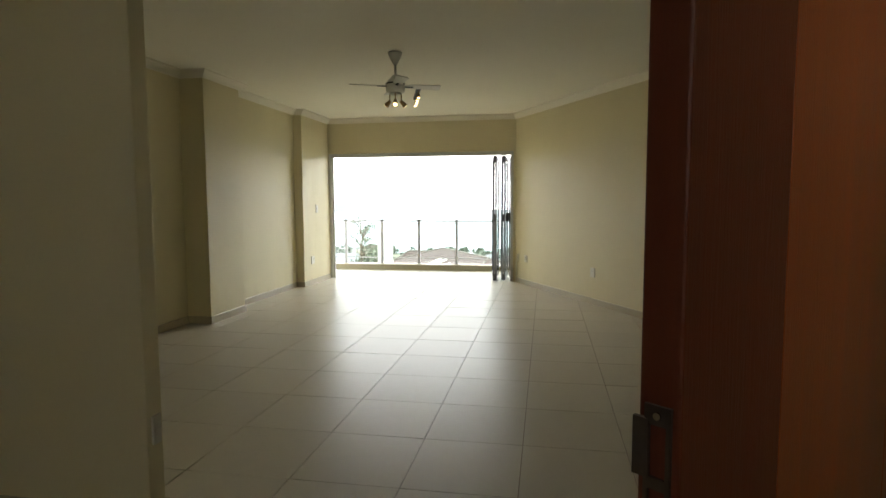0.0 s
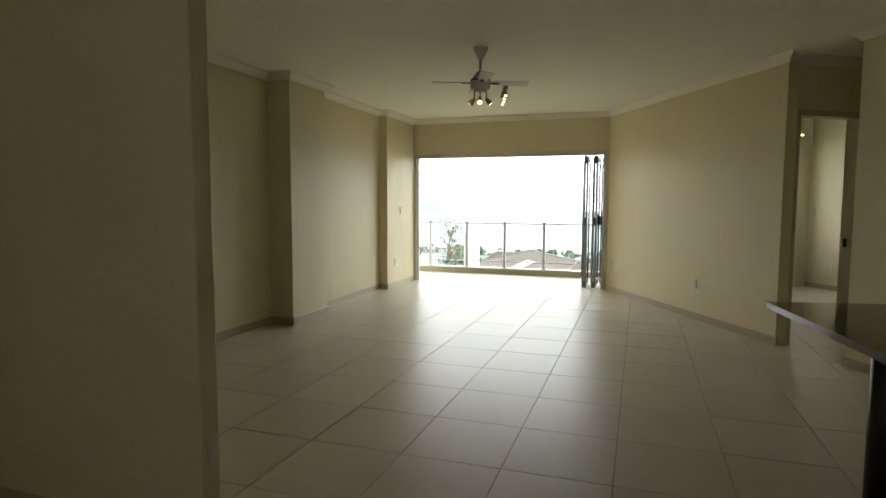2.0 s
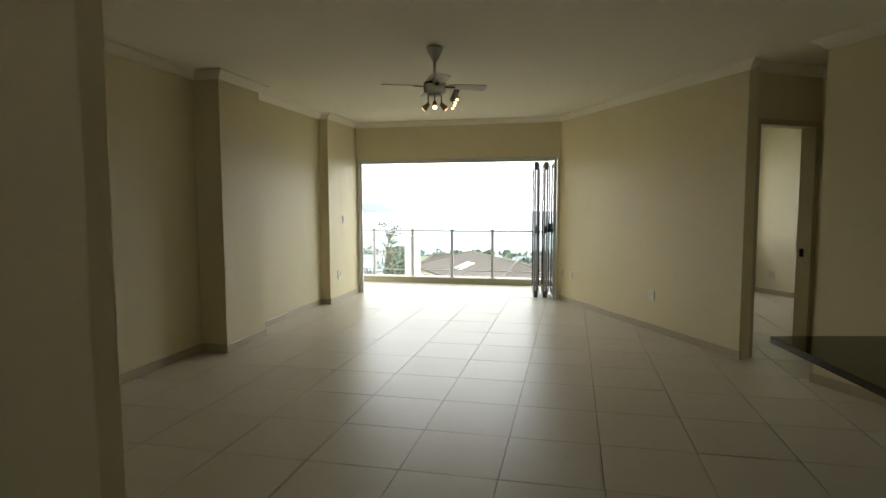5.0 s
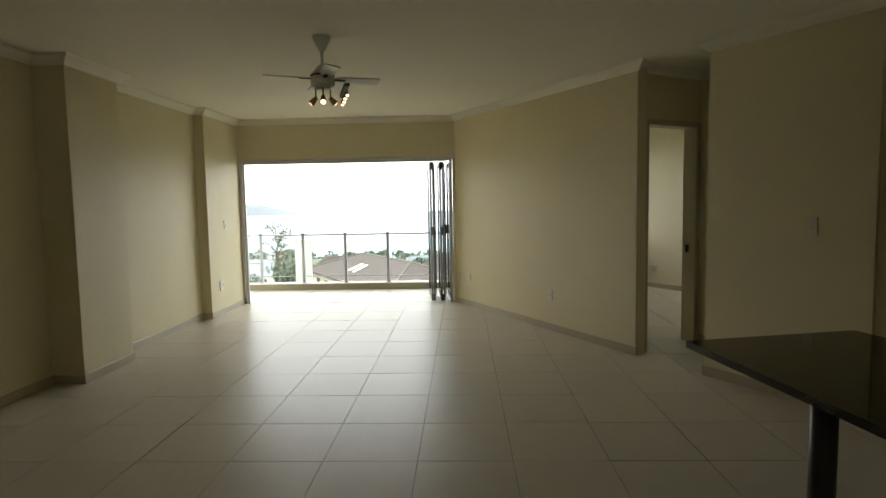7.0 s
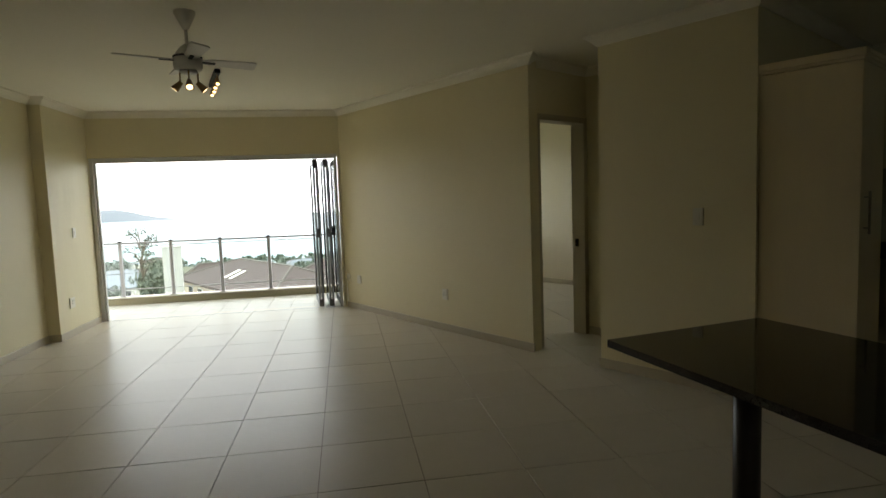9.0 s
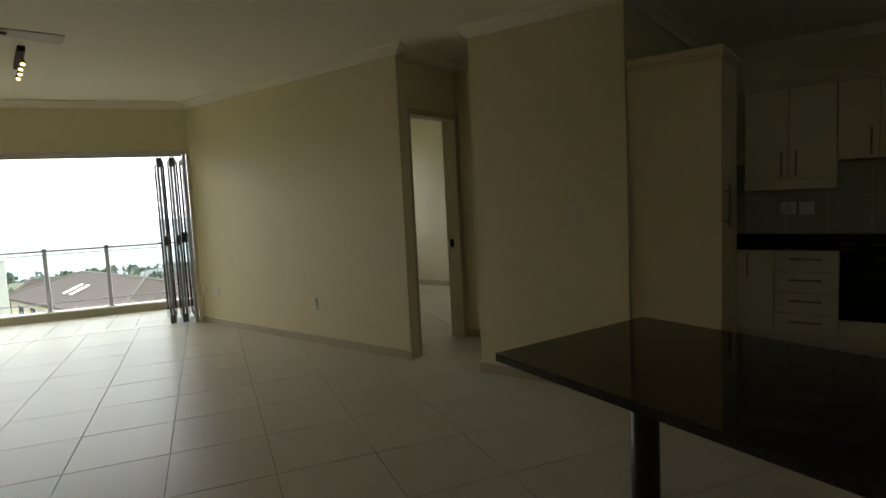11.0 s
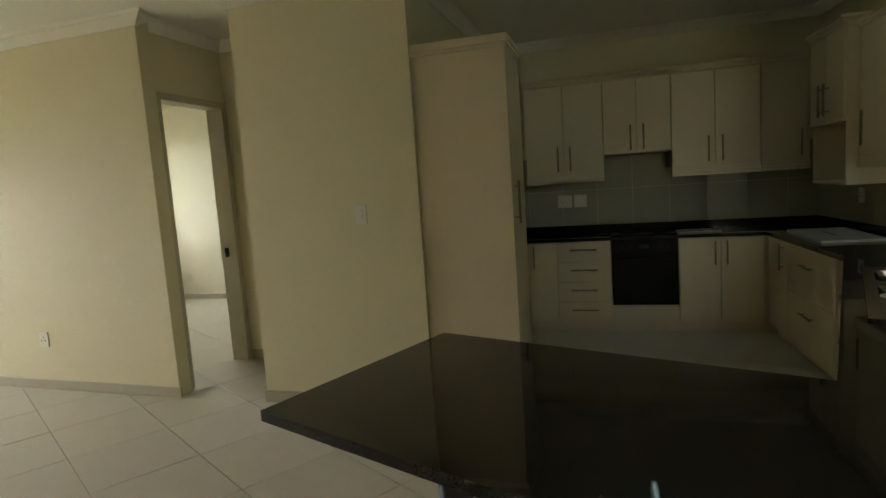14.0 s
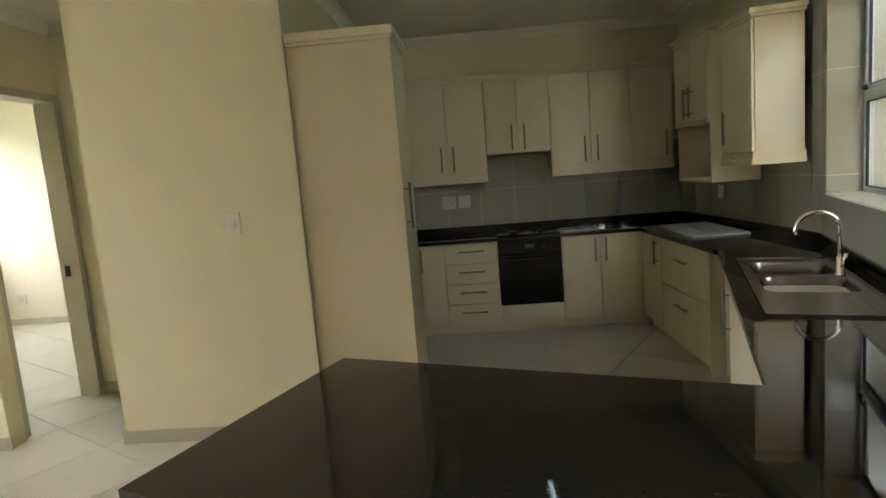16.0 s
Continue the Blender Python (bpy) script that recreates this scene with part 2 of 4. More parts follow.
def thing(name, m, label, category, group=""):
    ob = new(name)
    ob.empty_display_size = 0.1
    ob.matrix_basis = m
    return tagged(ob, label, category, group)


def structure(name, bm, mat, m=None, label="", smooth=False):
    ob = new(name, mesh_of(name, bm, mat, smooth))
    if m is not None:
        ob.matrix_basis = m
    return tagged(ob, label=label, kind="structure")


def B():
    return bmesh.new()


def offset_line(pts, d):
    """The polyline moved d to its left, mitred."""
    out = []
    for i, p in enumerate(pts):
        p = Vector(p)
        ns = []
        if i > 0:
            e = (p - Vector(pts[i - 1])).normalized()
            ns.append(Vector((-e.y, e.x)))
        if i < len(pts) - 1:
            e = (Vector(pts[i + 1]) - p).normalized()
            ns.append(Vector((-e.y, e.x)))
        s = sum(ns, Vector((0, 0)))
        s = s / s.length
        out.append(p + s * (d / max(0.3, s.dot(ns[0]))))
    return out


def moulding(name, pts, prof, mat, label=""):
    """A strip of the profile (offset, height) run along the foot or head of walls; the room lies to the left of the line."""
    bm = B()
    rows = [[bm.verts.new((q.x, q.y, z)) for q in offset_line(pts, d)] for d, z in prof]
    for a, b in zip(rows, rows[1:] + rows[:1]):
        for i in range(len(pts) - 1):
            bm.faces.new((a[i], a[i + 1], b[i + 1], b[i]))
    for i in (0, -1):
        bm.faces.new([r[i] for r in rows])
    return structure(name, bm, mat, label=label)


# the kitchen and bedroom lie turned by KROT, the sink wall, bar and balcony edge by SROT
KROT, SROT = -58.5, 12.9
UX, UY = math.cos(radians(KROT)), math.sin(radians(KROT))
KM = pose(0, 0, 0, 0, 0, KROT)


def kp(a, b):
    return (a * UX - b * UY, a * UY + b * UX)


H = 2.72          # ceiling
CORN = 2.64       # foot of the cornice

# ---- large structure ----
def kbox(name, a0, b0, z0, a1, b1, z1, mat=None, label=""):
    return structure(name, box(B(), a0, b0, z0, a1, b1, z1), mat or PAINT, KM, label)


structure("wall_west_1", box(B(), -3.7, 0.875, -0.05, -3.385, 4.47, H + 0.05), PAINT)
structure("wall_west_2", box(B(), -3.7, 4.47, -0.05, -3.11, 5.2, H + 0.05, 0.006), PAINT, label="cream painted pilaster")
structure("wall_west_3", box(B(), -3.7, 5.2, -0.05, -3.33, 7.19, H + 0.05), PAINT)
structure("wall_west_4", box(B(), -3.7, 7.19, -0.05, -3.2, 8.28, H + 0.05, 0.006), PAINT, label="cream painted pilaster")
structure("wall_west_5", box(B(), -3.7, 8.28, -0.6, -3.2, 8.52, H + 0.3), PAINT)
structure("wall_north", box(B(), -3.2, 8.28, 2.14, 0.2, 8.5, H + 0.05), PAINT, label="cream lintel over the folding doors")
structure("wall_hall_1", box(B(), -3.7, 0.78, -0.05, -1.1, 0.875, H + 0.05, 0.006), PAINT, label="cream painted wall end")
structure("wall_hall_2", box(B(), -2.45, -2.75, -0.05, -2.3, 0.78, H + 0.05), PAINT)
# Unseen wall; its narrow opening is added to let daylight into the hall.
bm = B()
box(bm, -2.45, -2.75, -0.05, -0.28, -2.6, H + 0.05)
box(bm, -0.28, -2.75, -0.05, 0.02, -2.6, 1.1)
box(bm, -0.28, -2.75, 2.6, 0.02, -2.6, H + 0.05)
box(bm, 0.02, -2.75, -0.05, 1.6, -2.6, H + 0.05)
structure("wall_hall_3", bm, PAINT, label="cream wall with an added opening to light the hall")
# The high opening is added to light the entrance leaf from above.
bm = B()
box(bm, 1.42, -2.6, -0.05, 1.6, -1.5, H + 0.05)
box(bm, 1.42, -0.7, -0.05, 1.6, 0.47, H + 0.05)
box(bm, 1.42, -1.5, -0.05, 1.6, -0.7, 1.55)
box(bm, 1.42, -1.5, 2.4, 1.6, -0.7, H + 0.05)
structure("wall_hall_4", bm, PAINT, label="cream hall wall with an added opening to light the door")
structure("wall_hall_5", box(B(), 1.12, 0.09, -0.05, 1.42, 0.28, H + 0.05), PAINT)

# the slanting wall between living room and bedroom
slant = math.degrees(math.atan2(5.222 - 8.283, 1.715))
SL = math.hypot(1.715, 8.283 - 5.222)
structure("wall_east", box(B(), 0, 0, -0.05, SL, 0.12, H + 0.05, 0.005), PAINT, pose(0, 8.283, 0, 0, 0, slant))
structure("wall_north_end", box(B(), -0.04, 8.285, -0.6, 0.16, 8.5, 2.14), PAINT)

# passage with the bedroom doorway
bm = B()
box(bm, -3.72, 4.26, -0.05, -3.6, 4.355, H + 0.05)
box(bm, -3.72, 4.355, 2.2, -3.6, 5.10, H + 0.05)
box(bm, -3.72, 5.10, -0.05, -3.6, 7.9, H + 0.05)
structure("wall_bedroom_1", bm, PAINT, KM)
kbox("wall_passage", -3.6, 5.14, -0.05, -2.82, 5.2, H + 0.05)
kbox("wall_switch", -2.825, 4.2, -0.05, -1.61, 6.9, H + 0.05, label="cream wall with a light switch")
kbox("wall_bedroom_2", -7.0, 7.74, -0.05, -3.72, 7.9, H + 0.05, PALEPAINT)
bm = B()
box(bm, -7.0, 4.40, -0.05, -6.8, 5.6, H + 0.05)
box(bm, -7.0, 5.6, -0.05, -6.8, 7.5, 0.9)
box(bm, -7.0, 5.6, 2.35, -6.8, 7.5, H + 0.05)
box(bm, -7.0, 7.5, -0.05, -6.8, 7.74, H + 0.05)
structure("wall_bedroom_3", bm, PALEPAINT, KM)

# kitchen walls
kbox("wall_hob", -1.61, 6.69, -0.05, 1.6, 6.9, H + 0.05)
C0, C1 = Vector(kp(1.30, 6.7)), Vector((4.685, 1.205))
dw = math.degrees(math.atan2(C1.y - C0.y, C1.x - C0.x))
structure("wall_drawers", box(B(), -0.1, 0, -0.05, (C1 - C0).length + 0.05, 0.2, H + 0.05), PAINT, pose(C0.x, C0.y, 0, 0, 0, dw))
SM = pose(4.685, 1.205, 0, 0, 0, SROT)      # sink wall: x along the wall, y into the room
WX0, WX1, WZ0, WZ1 = -1.95, -0.115, 1.155, 2.30
bm = B()
box(bm, -3.5, -0.212, -0.05, WX0, 0, H + 0.05)
box(bm, WX1, -0.212, -0.05, 0.2, 0, H + 0.05)
box(bm, WX0, -0.212, -0.05, WX1, 0, WZ0)
box(bm, WX0, -0.212, WZ1, WX1, 0, H + 0.05)
structure("wall_sink", bm, PAINT, SM)

# made-up gallery outside the kitchen window: its walls and slab hold back daylight
structure("added_gallery_wall_1", box(B(), -3.0, -2.6, -0.3, 1.4, -2.4, 8.5), PALEW, SM, "added wall holding daylight back from the kitchen window")
structure("added_gallery_wall_2", box(B(), 1.2, -2.4, -0.3, 1.4, -0.2, 3.1), PALEW, SM, "added end wall behind the kitchen window")
structure("gallery_floor", box(B(), -3.0, -2.4, -0.3, 1.2, -0.2, -0.1), BALTILE, SM, "floor of the added gallery")
structure("gallery_light_block", box(B(), -2.6, -2.4, H + 0.16, 0.88, -0.2, 3.1), PALEW, SM, "added slab holding daylight back from the kitchen window")
# Unseen overhead slab, added to shade the balcony floor and kerb.
structure("balcony_shade_slab", prism(B(), [(-5.2, 8.5), (1.6, 8.5), (1.6, 9.95), (-5.2, 9.95)], H + 0.05, H + 0.25), WHITEW, label="unseen slab added to shade the balcony")
structure("ceiling", prism(B(), [(-3.7, -2.75), (1.6, -2.75), (1.6, 0.29), (5.05, 1.08), (7.6, 1.66), (7.6, 8.49), (-3.7, 8.49)], H, H + 0.12), CEIL, label="off-white painted plaster ceiling")
structure("ceiling_bedroom", box(B(), -7.0, 4.38, H + 0.004, -3.6, 7.9, H + 0.13), CEIL, KM)

LINE = [(1.42, 0.455), (4.685, 1.205), tuple(C0), kp(-1.61, 6.69), kp(-1.61, 4.2), kp(-2.825, 4.2), kp(-2.825, 5.14), kp(-3.6, 5.14),
        kp(-3.6, 4.28), (1.715, 5.222), (0.0, 8.28), (-3.2, 8.28), (-3.2, 7.19), (-3.33, 7.19), (-3.33, 5.2), (-3.11, 5.2), (-3.11, 4.47),
        (-3.385, 4.47), (-3.385, 0.875), (-1.1, 0.875), (-1.1, 0.78), (-2.3, 0.78), (-2.3, -2.6)]
moulding("cornice", LINE, [(0, CORN), (0.012, CORN), (0.02, CORN + 0.012), (0.035, CORN + 0.03), (0.06, CORN + 0.052), (0.08, CORN + 0.062),
                           (0.085, H + 0.001), (0, H + 0.001)], PLASTER, "moulded plaster cornice")
SK = [(0.002, -0.01), (0.012, -0.01), (0.012, 0.074), (0.009, 0.08), (0.002, 0.08)]
moulding("baseboard_1", LINE[4:8], SK, SKIRT, "beige tile skirting")
moulding("baseboard_2", [kp(-3.6, 4.345), kp(-3.6, 4.28), (1.715, 5.222), (0.02, 8.25)], SK, SKIRT, "beige tile skirting")
moulding("baseboard_3", LINE[11:23], SK, SKIRT, "beige tile skirting")
moulding("baseboard_4", [kp(-3.74, 7.74), kp(-6.8, 7.74)], SK, TILE, "beige tile skirting")

# floors: slabs here, the tiles are laid at the end of the file
floor = structure("floor", box(B(), -3.7, -2.75, -0.25, 7.6, 8.5, -0.006), GROUT, label="beige ceramic tile floor with brown joints")
structure("floor_bedroom", box(B(), -7.0, 4.38, -0.26, -3.6, 7.9, -0.008), GROUT, KM)

bm = B()
for k in range(7):
    box(bm, max(-3.195, -3.468 + 0.548 * k + 0.0025), 8.14, -0.03, min(0.12, -3.468 + 0.548 * (k + 1) - 0.0025), 8.515, -0.001)
structure("threshold_tiles", bm, TILE, label="cut tiles under the folding doors")
# Side walls out of view, added to keep daylight off the kerb.
structure("balcony_shade_wall_1", box(B(), -4.75, 8.5, -0.6, -4.55, 9.9, H + 0.25), PAINT)
structure("balcony_shade_wall_2", box(B(), 1.25, 8.52, -0.6, 1.45, 10.0, H + 0.25), PAINT)

# balcony: slab, kerb
BM = pose(-3.73, 9.765, 0)
bm = B()
prism(bm, [(-5.2, 8.5), (1.6, 8.5), (1.6, 9.76), (-5.2, 9.76)], -0.3, -0.026)
balcony = structure("floor_balcony", bm, GROUT, label="pale tiled balcony floor")
structure("kerb", box(B(), -0.81, 0.0, -0.3, 4.97, 0.16, 0.078, 0.006), KERB, BM, "painted low balcony kerb")
structure("kerb_coping", box(B(), -0.81, -0.01, 0.081, 4.97, 0.175, 0.098, 0.005), WHITEW, BM, "pale coping on the kerb")


# ---- folding doors and balustrade ----
fr = thing("folding_door_frame", pose(0, 8.3, 0), "pale aluminium frame of the wide folding doors", "door frame")
part("head", box(box(B(), -3.195, -0.005, 2.10, -0.04, 0.1, 2.136, 0.003), -3.15, 0.02, 2.075, -0.09, 0.075, 2.1), ALUW, fr)
part("jamb", box(box(B(), -3.195, 0.0, 0, -3.15, 0.1, 2.1, 0.003), -3.15, 0.03, 0, -3.125, 0.07, 2.075), ALUW, fr)
part("jamb", box(B(), -0.085, -0.005, 0, -0.045, 0.1, 2.1, 0.003), ALUW, fr)
part("threshold_track", box(B(), -3.15, 0.035, -0.004, -0.085, 0.06, 0.002), ALUW, fr, "pale flush floor track")


def folding_panel(x, y, turn, grip=False, lock=False, hinged=False):
    pn = thing("folding_door_panel", pose(x, y, 0, 0, 0, turn), "grey aluminium glazed door panel folded against the jamb", "door", "folding door panels")
    w = 0.66
    for nm, a in (("stile", (0, 0.055)), ("stile", (w - 0.055, w))):
        part(nm, box(B(), -0.0145, a[0], 0.015, 0.0145, a[1], 2.07, 0.003), ALU, pn)
    for nm, z0, z1 in (("bottom_rail", 0.015, 0.11), ("top_rail", 2.0, 2.07)):
        part(nm, box(B(), -0.012, 0.056, z0, 0.012, w - 0.056, z1, 0.002), ALU, pn)
    gl = part("pane", box(B(), -0.004, 0.05, 0.1, 0.004, w - 0.05, 2.01), GLASS, pn)
    gl.visible_shadow = False
    part("seal", box(B(), -0.015, 0.055, 0.1, 0.015, 0.060, 2.0), DARKRUB, pn)
    part("seal", box(B(), -0.015, w - 0.060, 0.1, 0.015, w - 0.055, 2.0), DARKRUB, pn)
    if hinged:
        for z0, z1 in ((0.012, 0.115), (0.99, 1.11), (1.95, 2.065)):
            part("hinge", box(B(), -0.013, -0.018, z0, 0.046, -0.0005, z1, 0.003), HINGE, pn, "dark grey hinge block")
    if lock:
        part("lock_box", box(B(), -0.028, w - 0.05, 0.98, 0.028, w - 0.005, 1.12, 0.004), DARKRUB, pn)
    if grip:
        h = B()
        tube(h, [(-0.02, 0.03, 1.03), (-0.055, 0.03, 1.03), (-0.065, 0.04, 1.03), (-0.065, 0.13, 1.03)], 0.008)
        part("handle", h, ALU, pn, "grey lever handle")


for i, (fx, tn) in enumerate(((-0.070, 6.0), (-0.185, -0.6), (-0.219, 5.4), (-0.328, 1.0), (-0.362, 6.5))):
    folding_panel(fx, 8.35, tn, grip=i == 4, lock=i == 1, hinged=i in (2, 4))

rail = thing("balustrade", BM, "glass balcony balustrade with grey metal posts", "balustrade")
POSTS = [0.28 + 0.747 * k for k in range(-1, 7)]
for s in POSTS:
    p = part("post", box(box(B(), s - 0.024, 0.05, 0.09, s + 0.024, 0.098, 0.95, 0.004), s - 0.045, 0.03, 0.09, s + 0.045, 0.125, 0.108), RAILM, rail)
    part("cap", box(B(), s - 0.026, 0.048, 0.951, s + 0.026, 0.1, 0.972, 0.004), DARKRUB, p, "dark post cap")
part("top_rail", cyl(B(), (POSTS[0], 0.074, 0.942), (POSTS[-1], 0.074, 0.942), 0.014, seg=12), RAILM, rail)
part("wire_rail", cyl(B(), (POSTS[0], 0.074, 0.892), (POSTS[-1], 0.074, 0.892), 0.006, seg=8), RAILM, rail)
part("bottom_rail", cyl(B(), (POSTS[0], 0.074, 0.215), (POSTS[-1], 0.074, 0.215), 0.008, seg=8), RAILM, rail)
for s0, s1 in zip(POSTS, POSTS[1:]):
    g = part("pane", box(B(), s0 + 0.035, 0.070, 0.13, s1 - 0.035, 0.078, 0.885), GLASSG, rail)
    g.visible_shadow = False


# ---- entrance leaf ----
leaf = thing("entrance_door_leaf", Matrix.Translation((0.57, -0.66, 0)) @ pose(0, 0, 0, 0, 0, 50.0),
             "reddish-brown varnished hardwood entrance door leaf standing open", "door")
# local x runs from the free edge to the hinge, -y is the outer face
part("leaf_board", box(B(), 0.0, -0.044, 0.01, 0.245, 0.0, 2.08, 0.003), WOODD, leaf, "darker closing stile")
part("leaf_board", box(B(), 0.246, -0.0435, 0.01, 0.74, -0.001, 2.08, 0.0015), WOOD, leaf)
part("leaf_board", box(B(), 0.741, -0.044, 0.01, 0.90, 0.0, 2.08, 0.003), WOOD, leaf)
bm = B()
for z0, z1 in ((0.975, 0.995), (1.05, 1.062), (1.115, 1.135)):
    box(bm, -0.004, -0.036, z0, 0.001, -0.008, z1)
box(bm, -0.004, -0.036, 0.975, 0.001, -0.031, 1.135)
box(bm, -0.004, -0.013, 0.975, 0.001, -0.008, 1.135)
box(bm, -0.005, -0.012, 1.06, 0.0, 0.004, 1.12)
part("strike_plate", bm, BRONZE, leaf, "dull bronze strike plate with two slots")
for z in (0.985, 1.125):
    part("screw", cyl(B(), (-0.006, -0.022, z), (-0.003, -0.022, z), 0.004, seg=8), STEEL, leaf)

# ---- bedroom doorway ----
df = thing("door_frame", KM.copy(), "cream painted metal door frame, no door in sight", "door frame")
part("jamb", box(box(B(), -3.74, 4.355, 0, -3.585, 4.385, 2.2, 0.003), -3.60, 4.33, 0, -3.585, 4.36, 2.225), FRAMEP, df)
j2 = part("jamb", box(box(B(), -3.74, 5.07, 0, -3.585, 5.10, 2.2, 0.003), -3.60, 5.10, 0, -3.585, 5.13, 2.225), FRAMEP, df)
part("head", box(box(B(), -3.74, 4.386, 2.17, -3.585, 5.069, 2.2, 0.003), -3.60, 4.36, 2.2, -3.585, 5.10, 2.225), FRAMEP, df)
part("strike", box(B(), -3.70, 5.064, 0.92, -3.66, 5.071, 1.0), BLACK, df, "black latch strike")


# ---- small wall fittings ----
def plate(name, m, w, h, label, kind, rockers=1):
    """A wall plate in local x (width) and z (height), facing -y."""
    t = thing(name, m, label, kind)
    part("cover_plate", box(B(), -w / 2, -0.011, -h / 2, w / 2, 0.001, h / 2, 0.003), WHITE, t)
    if name == "light_switch":
        for i in range(rockers):
            x = (i - (rockers - 1) / 2) * 0.03
            part("rocker", box(B(), x - 0.012, -0.016, -0.025, x + 0.012, -0.010, 0.025, 0.002), WHITE, t)
    else:
        for x, z in ((-0.02, -0.008), (0.02, -0.008), (0.0, 0.02)):
            part("pin_hole", cyl(B(), (x, -0.0122, z), (x, -0.009, z), 0.005, seg=10), BLACK, t)
        part("rocker", box(B(), w / 2 - 0.03, -0.015, 0.012, w / 2 - 0.012, -0.010, 0.04, 0.002), WHITE, t)
    return t


def on_slant(s, z, off=0.0):
    d = Vector((1.715, 5.222 - 8.283)).normalized()
    return pose(d.x * s, 8.283 + d.y * s, z, 0, 0, slant)


plate("wall_socket", on_slant(0.10, 0.415), 0.07, 0.11, "white socket low on the cream wall beside the folding doors", "socket")
plate("wall_socket", on_slant(0.38, 0.415), 0.09, 0.11, "white socket low on the cream wall", "socket")
plate("wall_socket", on_slant(2.22, 0.41), 0.09, 0.12, "white double socket low on the long cream wall", "socket")
plate("light_switch", KM @ pose(-2.0, 4.2, 1.27), 0.075, 0.125, "white light switch on the cream wall beside the kitchen", "switch")
plate("light_switch", pose(-3.2, 7.72, 1.21, 0, 0, 90), 0.075, 0.12, "white light switch on the pilaster by the balcony", "switch")
plate("wall_socket", pose(-3.2, 7.52, 0.39, 0, 0, 90), 0.12, 0.12, "white socket on the pilaster by the balcony", "socket")
plate("light_switch", KM @ pose(-6.70, 7.74, 1.21), 0.075, 0.12, "white light switch in the bedroom corner", "switch")
plate("wall_socket", KM @ pose(-6.36, 7.74, 0.315), 0.12, 0.12, "white socket on the bedroom wall", "socket")
plate("light_switch", pose(-1.1, 0.83, 0.40, 0, 0, 90), 0.05, 0.12, "small white plate on the end of the hall wall", "switch")
plate("wall_socket", KM @ pose(-0.92, 6.674, 1.162), 0.135, 0.12, "white double socket on the grey splashback", "socket")
plate("light_switch", KM @ pose(-0.77, 6.674, 1.162), 0.12, 0.12, "white isolator switch on the grey splashback", "switch", 1)
plate("wall_socket", KM @ pose(1.325, 5.85, 1.13, 0, 0, -90), 0.09, 0.11, "white socket on the tiled wall under the niche cabinet", "socket")
pp = thing("cable_trunking", on_slant(0.055, 0.0), "thin cream cable trunking rising from the skirting", "trunking")
part("channel", box(B(), -0.008, -0.012, 0.08, 0.008, 0.0, 0.36, 0.002), WHITE, pp)

# ---- ceiling fan ----
fan = thing("ceiling_fan", pose(-0.928, 4.155, 0), "white four-bladed ceiling fan with a brass lamp kit", "fan")
part("canopy", lathe(B(), [(0.066, 2.72), (0.066, 2.705), (0.055, 2.68), (0.02, 2.61), (0.014, 2.605)]), FANW, fan, smooth=True)
part("rod", cyl(B(), (0, 0, 2.47), (0, 0, 2.615), 0.011), FANW, fan, smooth=True)
part("motor", lathe(B(), [(0.02, 2.512), (0.04, 2.495), (0.068, 2.46), (0.084, 2.432), (0.09, 2.385), (0.088, 2.365), (0.078, 2.35), (0.03, 2.346)]), FANW, fan, smooth=True)
part("motor_band", lathe(B(), [(0.080, 2.440), (0.0895, 2.435), (0.0895, 2.428), (0.080, 2.423)]), DARKRUB, fan, "dark band of slots")
for ang in (23, 113, 203, 293):
    bl = B()
    prof = [(0.085, -0.018), (0.14, -0.045), (0.41, -0.058), (0.43, -0.05), (0.435, 0.045), (0.415, 0.058), (0.14, 0.045), (0.085, 0.018)]
    prism(bl, prof, -0.004, 0.004, 0.002)
    b = part("blade", bl, FANW, fan, "white fan blade", m=pose(0, 0, 2.412, 0, 0, ang) @ pose(0, 0, 0, -11, 0, 0))
    part("blade_iron", box(B(), 0.07, -0.012, -0.010, 0.17, 0.012, -0.004, 0.002), DARKRUB, b)
part("lamp_plate", lathe(B(), [(0.055, 2.348), (0.055, 2.332), (0.02, 2.325)]), FANW, fan, smooth=True)


def spot(parent, x, y, z, dx, dy, lit=True, k=1.0):
    d = Vector((dx, dy, -1)).normalized()
    o = Vector((x, y, z))
    arm = part("spot_arm", cyl(B(), (x, y, z + 0.07), o, 0.005, seg=8), BRASS, parent)
    cup = part("spot_shade", cyl(B(), o - d * 0.01, o + d * 0.055, 0.014 * k, 0.026 * k, seg=18), BRASS, parent, "brass spotlight cup")
    part("bulb", cyl(B(), o + d * 0.045, o + d * 0.0575, 0.016 * k, 0.019 * k, seg=16), BULB if lit else WHITE, cup)


for ang, tilt in ((180, 1.0), (283, 0.9), (22, 1.0)):
    c, s = math.cos(radians(ang)), math.sin(radians(ang))
    spot(fan, 0.055 * c, 0.055 * s, 2.268, tilt * c, tilt * s)
bar = thing("ceiling_spot_bar", pose(-1.155, 6.12, 0, 0, 0, 106), "dark ceiling spotlight bar with four small lamps", "ceiling light")
part("bar", box(B(), -0.36, -0.025, 2.68, 0.36, 0.025, 2.719, 0.004), DARKRUB, bar)
for k in range(4):
    spot(bar, -0.30 + 0.2 * k, 0.0, 2.635, -0.6, 0.1 * (k % 2), k=0.85)

bs_ = thing("ceiling_spotlight", KM @ pose(-6.62, 7.37, 0), "small lit spotlight on the bedroom ceiling", "ceiling light")
